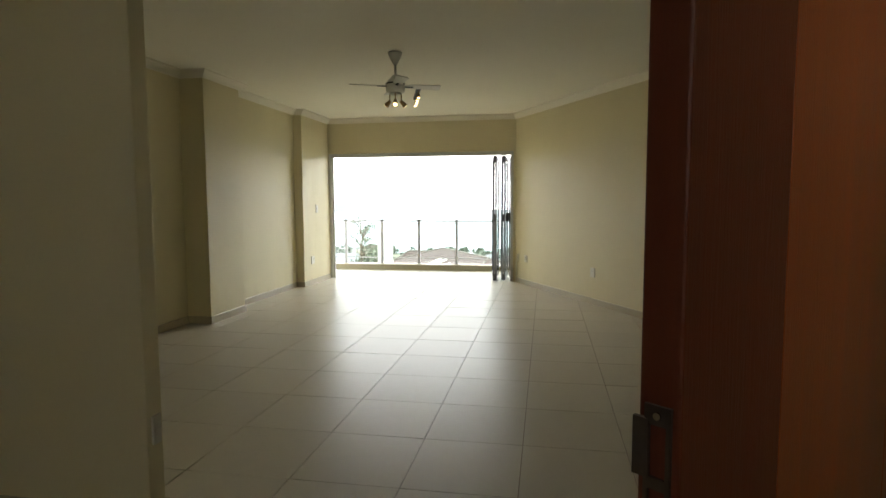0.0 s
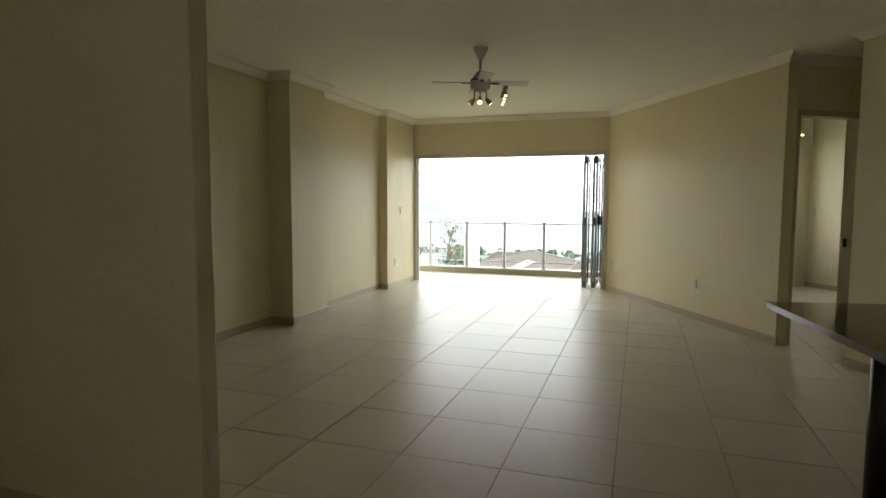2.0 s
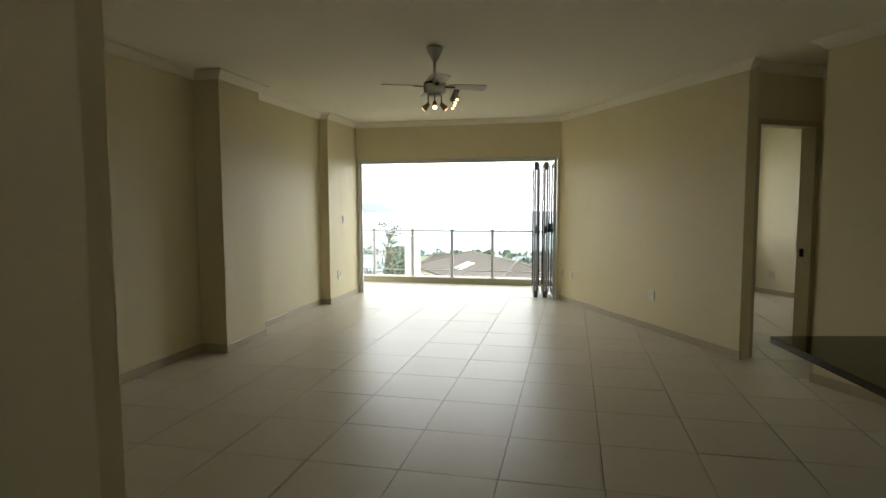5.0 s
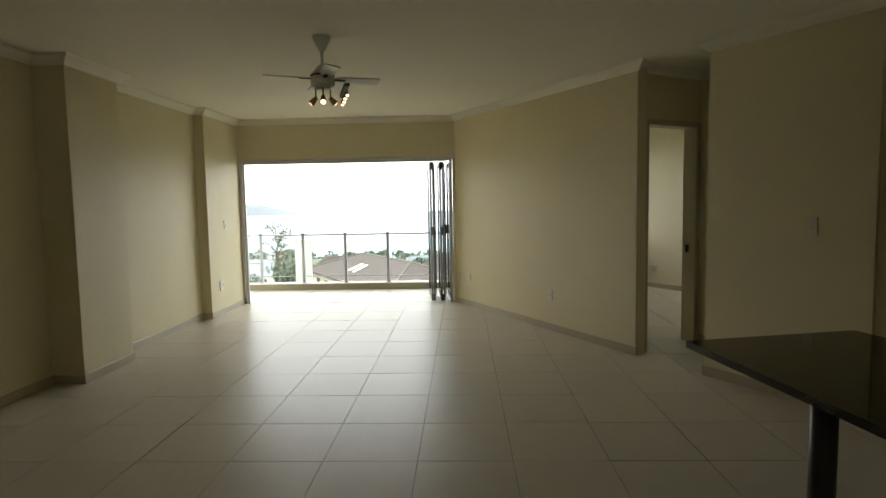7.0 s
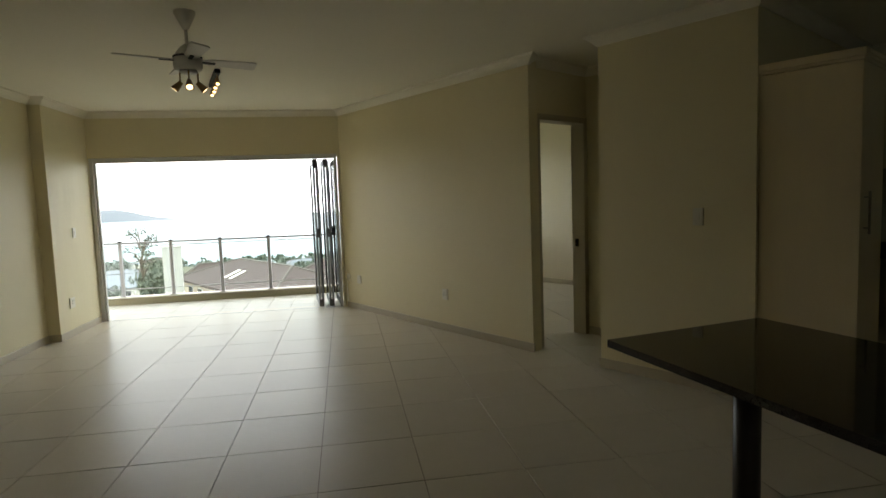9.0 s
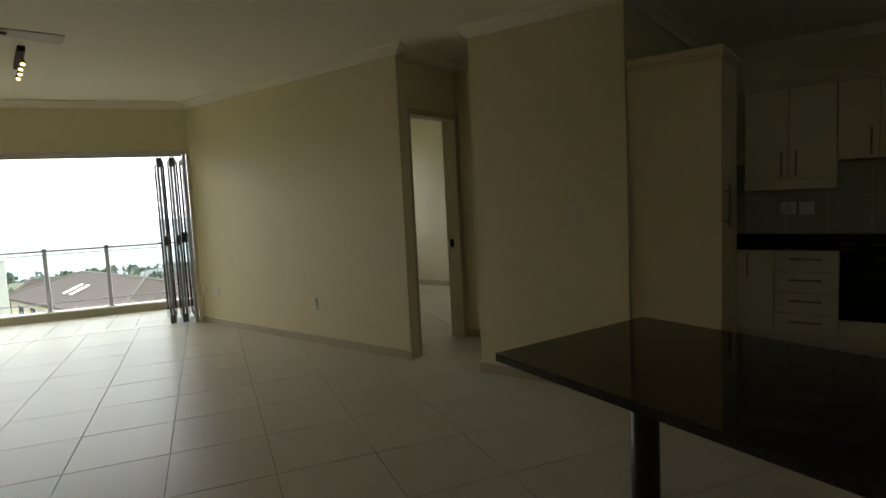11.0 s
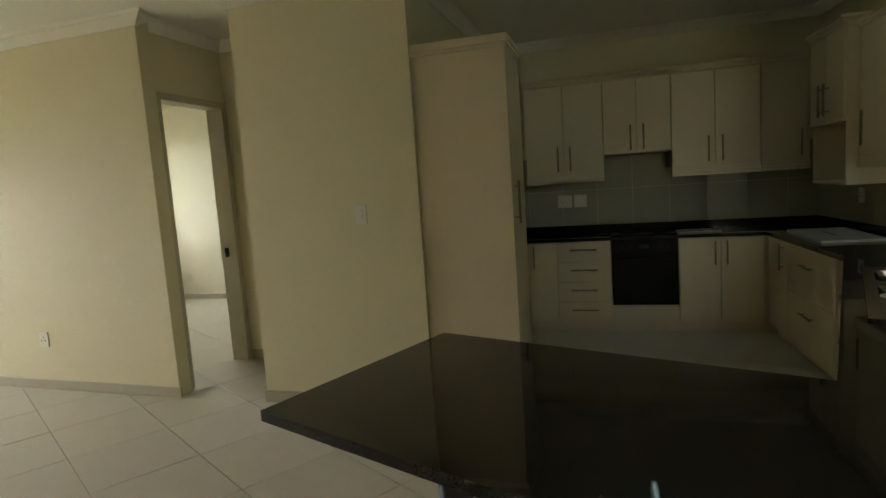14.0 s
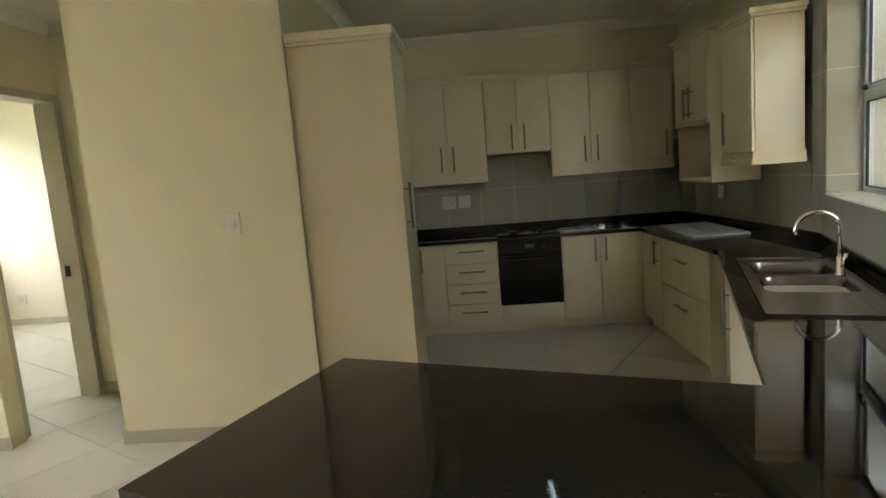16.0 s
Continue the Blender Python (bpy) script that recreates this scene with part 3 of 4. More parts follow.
part("ceiling_rose", lathe(B(), [(0.05, H - 0.001), (0.05, H - 0.015), (0.03, H - 0.03), (0.006, H - 0.032)]), FANW, bs_, smooth=True)
part("stem", cyl(B(), (0, 0, 2.48), (0, 0, H - 0.03), 0.006, seg=8), BRASS, bs_)
spot(bs_, 0.0, 0.0, 2.44, 0.75, -0.75)

kl = thing("kitchen_ceiling_light", pose(3.82, 2.60, 0, 0, 0, 33), "lit fluorescent tube fitting on the kitchen ceiling", "ceiling light")
part("batten", box(B(), -0.6, -0.035, 2.675, 0.6, 0.035, 2.719, 0.004), WHITE, kl)
part("tube", cyl(B(), (-0.58, 0, 2.655), (0.58, 0, 2.655), 0.013, seg=12), TUBE, kl, "lit tube")
for x in (-0.59, 0.59):
    part("end_cap", box(B(), x - 0.012, -0.02, 2.635, x + 0.012, 0.02, 2.68, 0.002), WHITE, kl)


# ---- kitchen: cabinets ----
def bar_handle(parent, x, z, length, upright):
    """A bar handle on two posts, in front of the plane y = 0."""
    h = B()
    d = Vector((0, 0, 1)) if upright else Vector((1, 0, 0))
    c = Vector((x, -0.032, z))
    cyl(h, c - d * length / 2, c + d * length / 2, 0.0075, seg=10)
    for k in (-1, 1):
        q = c + d * k * length * 0.36
        cyl(h, (q.x, -0.034, q.z), (q.x, 0.001, q.z), 0.0045, seg=8)
    part("handle", h, HANDLE, parent, "satin metal bar handle", smooth=True)


def front(parent, name, x0, x1, z0, z1, handle=None):
    """A door or drawer front standing 20 mm proud of y = 0, with its handle."""
    ob = part(name, box(B(), x0 + 0.003, -0.001, z0 + 0.003, x1 - 0.003, 0.018, z1 - 0.003, 0.004), FOIL, parent, m=pose(0, -0.02, 0))
    if handle:
        kind, hx, hz, ln = handle
        bar_handle(ob, hx, hz, ln, kind == "v")
    return ob


def carcase(bm, w, z0, z1, depth, shelf=()):
    t = 0.016
    box(bm, 0.001, 0.001, z0, t, depth, z1)
    box(bm, w - t, 0.001, z0, w - 0.001, depth, z1)
    box(bm, t, 0.001, z0, w - t, depth, z0 + t)
    box(bm, t, 0.001, z1 - t, w - t, depth, z1)
    box(bm, t, depth - 0.008, z0 + t, w - t, depth, z1 - t)
    return bm


def unit(name, m, w, z0, z1, depth, fronts, label, category="cabinet", group="", plinth=False, cornice=False, pelmet=False):
    u = thing(name, m, label, category, group)
    part("body", carcase(B(), w, z0, z1, depth), INNER, u)
    for f in fronts:
        front(u, *f)
    if plinth:
        part("plinth", box(B(), 0.001, 0.05, 0.0, w - 0.001, 0.066, z0 - 0.001), FOIL, u)
    if cornice:
        c = B()
        for k, (zz, pr) in enumerate(((z1, 0.024), (z1 + 0.020, 0.034), (z1 + 0.040, 0.044))):
            box(c, 0.0005, -pr, zz + 0.0005, w - 0.0005, depth, zz + (0.0195 if k < 2 else 0.026), 0.003)
        part("cornice", c, FOIL, u, "stepped cream cornice")
    if pelmet:
        p = B()
        box(p, 0.0005, -0.026, z0 - 0.040, w - 0.0005, 0.012, z0 - 0.0005, 0.004)
        box(p, 0.0005, -0.034, z0 - 0.072, w - 0.0005, 0.012, z0 - 0.0405, 0.005)
        box(p, 0.0005, -0.024, z0 - 0.084, w - 0.0005, 0.010, z0 - 0.0725, 0.003)
        part("pelmet", p, FOIL, u, "moulded light pelmet")
    return u


BZ0, BZ1 = 0.10, 0.828


def at_hob(a, b=6.10):
    return KM @ pose(a, b, 0)


# tall cupboards whose side panel faces the living room; fronts look towards +a
TM = KM @ pose(-1.058, 4.226, 0, 0, 0, 90)
tall = unit("tall_cupboard", TM @ pose(0.022, 0, 0), 0.50, 0.10, 2.19, 0.54, [("door", 0, 0.50, 0.10, 2.19, ("v", 0.06, 1.29, 0.26))],
            "tall cream kitchen cupboard with a plain door", "cupboard", plinth=True, cornice=True)
part("side_panel", box(B(), -0.02, -0.022, 0.0, -0.001, 0.551, 2.192, 0.003), FOIL, tall, "tall plain cream side panel")
part("side_cornice", box(box(B(), -0.030, -0.030, 2.194, -0.001, 0.549, 2.214, 0.003), -0.040, -0.040, 2.2145, -0.001, 0.549, 2.262, 0.005),
     FOIL, tall, "stepped cream cornice")

unit("base_cabinet", at_hob(-1.6), 0.635, BZ0, BZ1, 0.56, [("door", 0.34, 0.635, BZ0, BZ1, ("v", 0.43, 0.70, 0.2))],
     "cream base cabinet beside the tall cupboard", group="base cabinets", plinth=True)
dh = (BZ1 - BZ0) / 4
unit("drawer_unit", at_hob(-0.965), 0.47, BZ0, BZ1, 0.56,
     [("drawer_front", 0, 0.47, BZ0 + k * dh, BZ0 + (k + 1) * dh, ("h", 0.235, BZ0 + (k + 0.6) * dh, 0.23)) for k in range(4)],
     "cream four-drawer kitchen unit with bar handles", "drawers", plinth=True)
ovu = unit("oven_housing", at_hob(-0.495), 0.555, BZ0, 0.245, 0.56, [("drawer_front", 0, 0.555, BZ0, 0.245)],
           "cream housing panel under the built-in oven", plinth=True)
unit("base_cabinet", at_hob(0.06), 0.66, BZ0, BZ1, 0.56,
     [("door", 0, 0.33, BZ0, BZ1, ("v", 0.285, 0.70, 0.2)), ("door", 0.33, 0.66, BZ0, BZ1, ("v", 0.375, 0.70, 0.2))],
     "cream two-door base cabinet beside the oven", group="base cabinets", plinth=True)
part("filler", box(B(), 0.661, -0.019, BZ0, 0.715, -0.002, BZ1, 0.002), FOIL, bpy.data.objects["base_cabinet.001"], "narrow cream corner filler")
part("plinth", box(B(), 0.66, 0.05, 0.0, 0.80, 0.066, BZ0 - 0.001), FOIL, bpy.data.objects["base_cabinet.001"])

ov = thing("built_in_oven", at_hob(-0.492), "black glass built-in electric oven under the hob", "oven")
part("body", box(B(), 0.0, 0.0, 0.25, 0.549, 0.5, 0.826), BLACK, ov)
part("control_panel", box(B(), 0.0, -0.022, 0.705, 0.549, -0.001, 0.826, 0.003), OVENGL, ov)
for x in (0.09, 0.16, 0.39, 0.46):
    part("knob", cyl(B(), (x, -0.045, 0.765), (x, -0.0215, 0.765), 0.015, 0.018, seg=18), BLACK, ov)
part("door", box(B(), 0.0, -0.024, 0.25, 0.549, -0.001, 0.70, 0.004), OVENGL, ov)
h = B()
cyl(h, (0.06, -0.055, 0.66), (0.49, -0.055, 0.66), 0.009, seg=12)
for x in (0.09, 0.46):
    cyl(h, (x, -0.055, 0.66), (x, -0.023, 0.66), 0.007, seg=8)
part("door_handle", h, BLACK, ov, "black bar handle", smooth=True)
part("display", box(B(), 0.235, -0.0235, 0.75, 0.315, -0.0215, 0.785), DARKGL, ov)

# run along the drawer wall: fronts look towards -a
DM = KM @ pose(0.762, 6.06, 0, 0, 0, -87.12)
unit("base_cabinet", DM @ pose(0.005, 0, 0), 0.44, BZ0, BZ1, 0.50, [("door", 0.0, 0.44, BZ0, BZ1, ("v", 0.36, 0.70, 0.2))],
     "cream corner base cabinet", group="base cabinets", plinth=True)
dr = unit("drawer_unit", DM @ pose(0.447, 0, 0), 0.825, BZ0, BZ1, 0.52,
          [("drawer_front", 0, 0.825, BZ0, 0.47, ("h", 0.42, 0.36, 0.22)), ("drawer_front", 0, 0.825, 0.47, BZ1, ("h", 0.42, 0.70, 0.22))],
          "cream unit with two deep pan drawers", "drawers", plinth=True)
part("side_panel", box(B(), 0.827, -0.02, 0.0, 0.845, 0.53, BZ1, 0.003), FOIL, dr, "plain cream end panel")

# units below the sink: fronts look back into the kitchen
SI = Matrix.Translation((4.30 + 0.035 * 0.223, 1.715 - 0.035 * 0.975, 0)) @ pose(0, 0, 0, 0, 0, 180 + SROT)
unit("open_space_panel", SI @ pose(0.0, 0, 0), 0.02, BZ0, BZ1, 0.55, [], "thin cream panel beside the appliance space", "panel")
for k in range(3):
    su = unit("sink_base_cabinet", SI @ pose(0.62 + 0.51 * k, 0, 0), 0.505, BZ0, BZ1, 0.5,
              [("door", 0, 0.505, BZ0, BZ1, None if k else ("v", 0.06, 0.66, 0.24))], "cream base cabinet below the sink worktop", group="sink cabinets", plinth=True)
part("side_panel", box(B(), 0.506, -0.02, 0.0, 0.524, 0.56, BZ1, 0.003), FOIL, su, "plain cream end panel")

# wall cabinets over the hob run
UZ0, UZ1 = 1.43, 2.235
UG = "wall cabinets"


def pair(w, z0, z1):
    return [("door", 0, w / 2, z0, z1, ("v", w / 2 - 0.055, z0 + 0.14, 0.22)), ("door", w / 2, w, z0, z1, ("v", w / 2 + 0.055, z0 + 0.14, 0.22))]


unit("wall_cabinet", KM @ pose(-1.235, 6.35, 0), 0.705, UZ0, UZ1, 0.325, pair(0.705, UZ0, UZ1), "cream two-door wall cabinet with bar handles", group=UG, cornice=True, pelmet=True)
unit("wall_cabinet", KM @ pose(-0.529, 6.35, 0), 0.575, 1.58, UZ1, 0.325, pair(0.575, 1.58, UZ1), "short cream wall cabinet above the hob", group=UG, cornice=True)
unit("wall_cabinet", KM @ pose(0.047, 6.35, 0), 0.70, UZ0, UZ1, 0.325, pair(0.70, UZ0, UZ1), "cream two-door wall cabinet with bar handles", group=UG, cornice=True, pelmet=True)
unit("wall_cabinet", KM @ pose(0.748, 6.35, 0), 0.37, UZ0, UZ1, 0.325, [("door", 0, 0.368, UZ0, UZ1, ("v", 0.30, UZ0 + 0.14, 0.22))],
     "narrow cream corner wall cabinet", group=UG, cornice=True, pelmet=True)
# cabinets along the drawer wall: open niche unit and the angled end unit
NM = KM @ pose(1.0, 5.86, 0, 0, 0, -90)
nw, nd_ = 0.66, 0.33
nu = thing("niche_wall_cabinet", NM, "tall cream wall cabinet with an open niche below two doors", "cabinet")
part("side_panel", box(B(), 0, 0, 1.24, 0.018, nd_, 2.26, 0.002), FOIL, nu)
part("side_panel", box(B(), nw - 0.018, 0, 1.24, nw, nd_, 2.26, 0.002), FOIL, nu)
part("shelf", box(B(), 0.0185, 0, 1.24, nw - 0.0185, nd_, 1.258, 0.002), FOIL, nu)
part("shelf", box(B(), 0.0185, 0, 1.66, nw - 0.0185, nd_, 1.678, 0.002), FOIL, nu)
part("top_board", box(B(), 0.0185, 0, 2.242, nw - 0.0185, nd_, 2.26, 0.002), FOIL, nu)
part("back_board", box(B(), 0.0185, nd_ - 0.01, 1.2585, nw - 0.0185, nd_, 2.2415), INNER, nu)
for f in pair(nw, 1.68, 2.26):
    front(nu, *f)
part("pelmet", box(B(), 0.0005, -0.03, 1.655, nw - 0.0005, -0.001, 1.678, 0.004), FOIL, nu)
c = B()
for zz, pr, hh in ((2.2605, 0.024, 0.0175), (2.279, 0.034, 0.016), (2.2955, 0.05, 0.022)):
    box(c, -0.01, -pr, zz, nw + pr - 0.02, nd_, zz + hh, 0.003)
part("cornice", c, FOIL, nu, "stepped cream cornice")

ed = thing("angled_wall_cabinet", KM, "cream end wall cabinet with one door and a plain side", "cabinet")


def wedge(g, z0, z1, bev=0.0):
    """The plan of the angled unit grown by g."""
    return prism(B(), [(1.085 - g, 5.185), (1.085 - g, 4.735 - g * 0.8), (1.35, 4.69 - g), (1.35, 5.185)], z0, z1, bev)


part("body", wedge(0.0, 1.43, 2.225), FOIL, ed, "cream cabinet body")
part("cornice", wedge(0.03, 2.2255, 2.244, 0.003), FOIL, ed)
part("cornice", wedge(0.045, 2.2445, 2.275, 0.004), FOIL, ed)
part("pelmet", wedge(0.024, 1.392, 1.4295, 0.004), FOIL, ed)
part("pelmet", wedge(0.034, 1.352, 1.3915, 0.005), FOIL, ed)
dd = part("door", box(B(), 0.003, -0.02, 1.434, 0.446, -0.002, 2.223, 0.004), FOIL, ed, m=pose(1.085, 5.185, 0, 0, 0, -90))
bar_handle(dd, 0.05, 1.60, 0.22, True)


# ---- worktop, sink, tap ----
def slab_with_holes(bm, outer, holes, z0, z1):
    edges = []
    for lp in (outer, *holes):
        vs = [bm.verts.new((x, y, z1)) for x, y in lp]
        edges += [bm.edges.new((vs[i], vs[(i + 1) % len(vs)])) for i in range(len(vs))]
    r = bmesh.ops.triangle_fill(bm, use_beauty=True, use_dissolve=False, edges=edges, normal=(0, 0, 1))
    fs = [g for g in r["geom"] if isinstance(g, bmesh.types.BMFace)]
    ex = bmesh.ops.extrude_face_region(bm, geom=fs)
    for v in ex["geom"]:
        if isinstance(v, bmesh.types.BMVert):
            v.co.z = z0
    return bm


def round_rect(x0, y0, x1, y1, r, seg=5):
    out = []
    for cx, cy, a0 in ((x1 - r, y1 - r, 0), (x0 + r, y1 - r, 90), (x0 + r, y0 + r, 180), (x1 - r, y0 + r, 270)):
        for k in range(seg + 1):
            a = radians(a0 + 90 * k / seg)
            out.append((cx + r * math.cos(a), cy + r * math.sin(a)))
    return out


SO = Vector((2.838, 1.308))
SD, SN = Vector((math.cos(radians(SROT)), math.sin(radians(SROT)))), Vector((-math.sin(radians(SROT)), math.cos(radians(SROT))))


def sp(x, y):
    q = SO + SD * x + SN * y
    return (q.x, q.y)


WT = 0.86
outer = [(1.065, 2.295), (1.897, 2.468), (2.148, 1.232), (4.343, 1.731), kp(0.72, 6.06), kp(-1.60, 6.06), kp(-1.60, 6.685), kp(1.295, 6.685),
         (4.68, 1.212), (1.43, 0.465), (1.345, 0.47)]
wt = thing("worktop", pose(0, 0, 0), "polished black granite worktop and breakfast bar", "worktop")
bm = slab_with_holes(B(), outer, [[sp(x, y) for x, y in ((0.02, -0.41), (1.18, -0.41), (1.18, -0.02), (0.02, -0.02))]], WT - 0.03, WT)
part("slab", bm, GRANITE, wt)
up = B()
for (p, q) in ((kp(1.295, 6.685), kp(-1.60, 6.685)), ((4.68, 1.212), kp(1.295, 6.685)), ((1.43, 0.465), (4.68, 1.212))):
    p, q = Vector(p), Vector(q)
    e = (q - p).normalized()
    nn = Vector((-e.y, e.x)) * 0.02
    prism(up, [tuple(p), tuple(q), tuple(q + nn), tuple(p + nn)], WT + 0.0005, WT + 0.062, 0.002)
part("upstand", up, GRANITE, wt, "black granite upstand")

leg = thing("bar_leg", pose(1.47, 1.98, 0, 0, 0, SROT), "black painted steel post carrying the breakfast bar", "table leg")
part("post", cyl(B(), (0, 0, 0.008), (0, 0, WT - 0.0305), 0.048, seg=28), POST, leg, smooth=True)
part("foot_plate", cyl(B(), (0, 0, 0.0), (0, 0, 0.008), 0.085, seg=28), POST, leg)

sink = thing("double_sink", Matrix.Translation((SO.x, SO.y, WT)) @ pose(0, 0, 0, 0, 0, SROT), "stainless steel double-bowl sink with a drainer", "sink")
BOWL = [(0.37, -0.385, 0.69, -0.045), (0.75, -0.385, 1.08, -0.045)]
bm = slab_with_holes(B(), round_rect(0, -0.43, 1.205, 0.0, 0.03), [round_rect(*b, 0.06)[::-1] for b in BOWL], 0.001, 0.006)
part("rim", bm, STEEL, sink)
for x0, y0, x1, y1 in BOWL:
    bm = B()
    rings = []
    for ins, z in ((0.0, 0.006), (0.006, -0.004), (0.012, -0.05), (0.022, -0.135), (0.05, -0.150)):
        rings.append([bm.verts.new((x, y, z)) for x, y in round_rect(x0 + ins, y0 + ins, x1 - ins, y1 - ins, max(0.02, 0.06 - ins * 0.4))])
    for a, b in zip(rings, rings[1:]):
        for i in range(len(a)):
            bm.faces.new((a[i], a[(i + 1) % len(a)], b[(i + 1) % len(a)], b[i]))
    bm.faces.new(rings[-1])
    bw = part("bowl", bm, BOWLSHADE, sink, "pressed steel bowl with painted shade", smooth=True)
    part("waste", lathe(B(), [(0.035, -0.1495), (0.035, -0.147), (0.02, -0.1475), (0.004, -0.149)], at=((x0 + x1) / 2, (y0 + y1) / 2, 0)), CHROME, bw)
for k in range(7):
    part("drainer_ridge", box(B(), 0.05, -0.36 + 0.045 * k, 0.006, 0.32, -0.345 + 0.045 * k, 0.0072, 0.0005), STEEL, sink)
lip = B()
for x0, y0, x1, y1 in ((0.0, -0.43, 1.205, -0.42), (0.0, -0.01, 1.205, 0.0), (0.0, -0.42, 0.01, -0.01), (1.195, -0.42, 1.205, -0.01)):
    box(lip, x0, y0, 0.006, x1, y1, 0.010, 0.001)
part("lip", lip, STEEL, sink)

tap = thing("mixer_tap", Matrix.Translation((*sp(0.72, -0.375), WT + 0.006)) @ pose(0, 0, 0, 0, 0, SROT), "chrome swan-neck mixer tap", "tap")
part("base", lathe(B(), [(0.024, 0.0), (0.024, 0.006), (0.0165, 0.012), (0.0165, 0.075), (0.0125, 0.085)]), CHROME, tap, smooth=True)
pts = [(0, 0, 0.08), (0, 0, 0.21)]
pts += [(-0.01 * 0, 0.085 - 0.085 * math.cos(radians(a)), 0.21 + 0.075 * math.sin(radians(a))) for a in range(15, 181, 15)]
pts += [(0, 0.17, 0.185)]
part("spout", tube(B(), pts, 0.0105, 12), CHROME, tap, smooth=True)
part("lever", tube(B(), [(-0.014, 0, 0.045), (-0.030, -0.006, 0.055), (-0.050, -0.012, 0.105)], 0.007), CHROME, tap, smooth=True)

hob = thing("gas_hob", KM @ pose(-0.495, 6.11, WT), "black gas hob with pan supports", "hob")
part("plate", box(B(), 0.0, 0.02, 0.0005, 0.555, 0.49, 0.010, 0.004), OVENGL, hob)
for cx, cy, r in ((0.15, 0.15, 0.04), (0.15, 0.37, 0.03), (0.40, 0.15, 0.03), (0.40, 0.37, 0.045)):
    b_ = part("burner", lathe(B(), [(r, 0.010), (r, 0.018), (r * 0.8, 0.019), (r * 0.8, 0.026), (r * 0.3, 0.027)], at=(cx, cy, 0)), BLACK, hob)
    s = B()
    for k in range(4):
        a = radians(45 + 90 * k)
        tube(s, [(cx + 0.095 * math.cos(a), cy + 0.095 * math.sin(a), 0.011), (cx + 0.09 * math.cos(a), cy + 0.09 * math.sin(a), 0.036),
                 (cx + 0.03 * math.cos(a), cy + 0.03 * math.sin(a), 0.036)], 0.004, 6)
    part("pan_support", s, BLACK, hob)

bd = thing("pale_board", KM @ pose(0.86, 5.2, WT), "pale grey flat board lying on the black worktop", "board")
part("slab", box(B(), 0.0, 0.0, 0.0008, 0.40, 0.80, 0.018, 0.004), material("pale grey board", (0.50, 0.49, 0.45), rough=0.35, var=0.06), bd)
part("slot", box(B(), 0.17, 0.30, 0.0178, 0.185, 0.55, 0.0186), DARKRUB, bd, "dark finger slot")
pk = thing("plastic_packet", KM @ pose(0.06, 6.2, WT), "clear plastic packet of papers on the worktop", "packet")
pbm = B()
gx, gy = 9, 7
grid = [[pbm.verts.new((0.36 * i / gx, 0.2 * j / gy, 0.004 + 0.012 * abs(math.sin(i * 1.9 + j * 2.7) * math.cos(j * 1.3 - i)))) for j in range(gy + 1)] for i in range(gx + 1)]
for i in range(gx):
    for j in range(gy):
        pbm.faces.new((grid[i][j], grid[i + 1][j], grid[i + 1][j + 1], grid[i][j + 1]))
ex = bmesh.ops.extrude_face_region(pbm, geom=list(pbm.faces))
for v in ex["geom"]:
    if isinstance(v, bmesh.types.BMVert):
        v.co.z = 0.001
part("bag", pbm, material("shiny plastic film", (0.34, 0.34, 0.33), rough=0.18, var=0.3, scale=20), pk)

# ---- kitchen window ----
win = thing("window_1", SM, "white metal kitchen window with a top-hung pane", "window")
fd0, fd1 = -0.208, -0.17
for nm, b in (("frame", (WX0, WZ0, WX0 + 0.045, WZ1)), ("frame", (WX1 - 0.045, WZ0, WX1, WZ1)), ("frame", (WX0 + 0.045, WZ0, WX1 - 0.045, WZ0 + 0.04)),
              ("frame", (WX0 + 0.045, WZ1 - 0.04, WX1 - 0.045, WZ1)), ("transom", (WX0 + 0.045, 1.66, WX1 - 0.045, 1.71)),
              ("mullion", (-1.16, WZ0 + 0.04, -1.11, WZ1 - 0.04))):
    part(nm, box(B(), b[0], fd0, b[1], b[2], fd1, b[3], 0.003), ALUW, win)
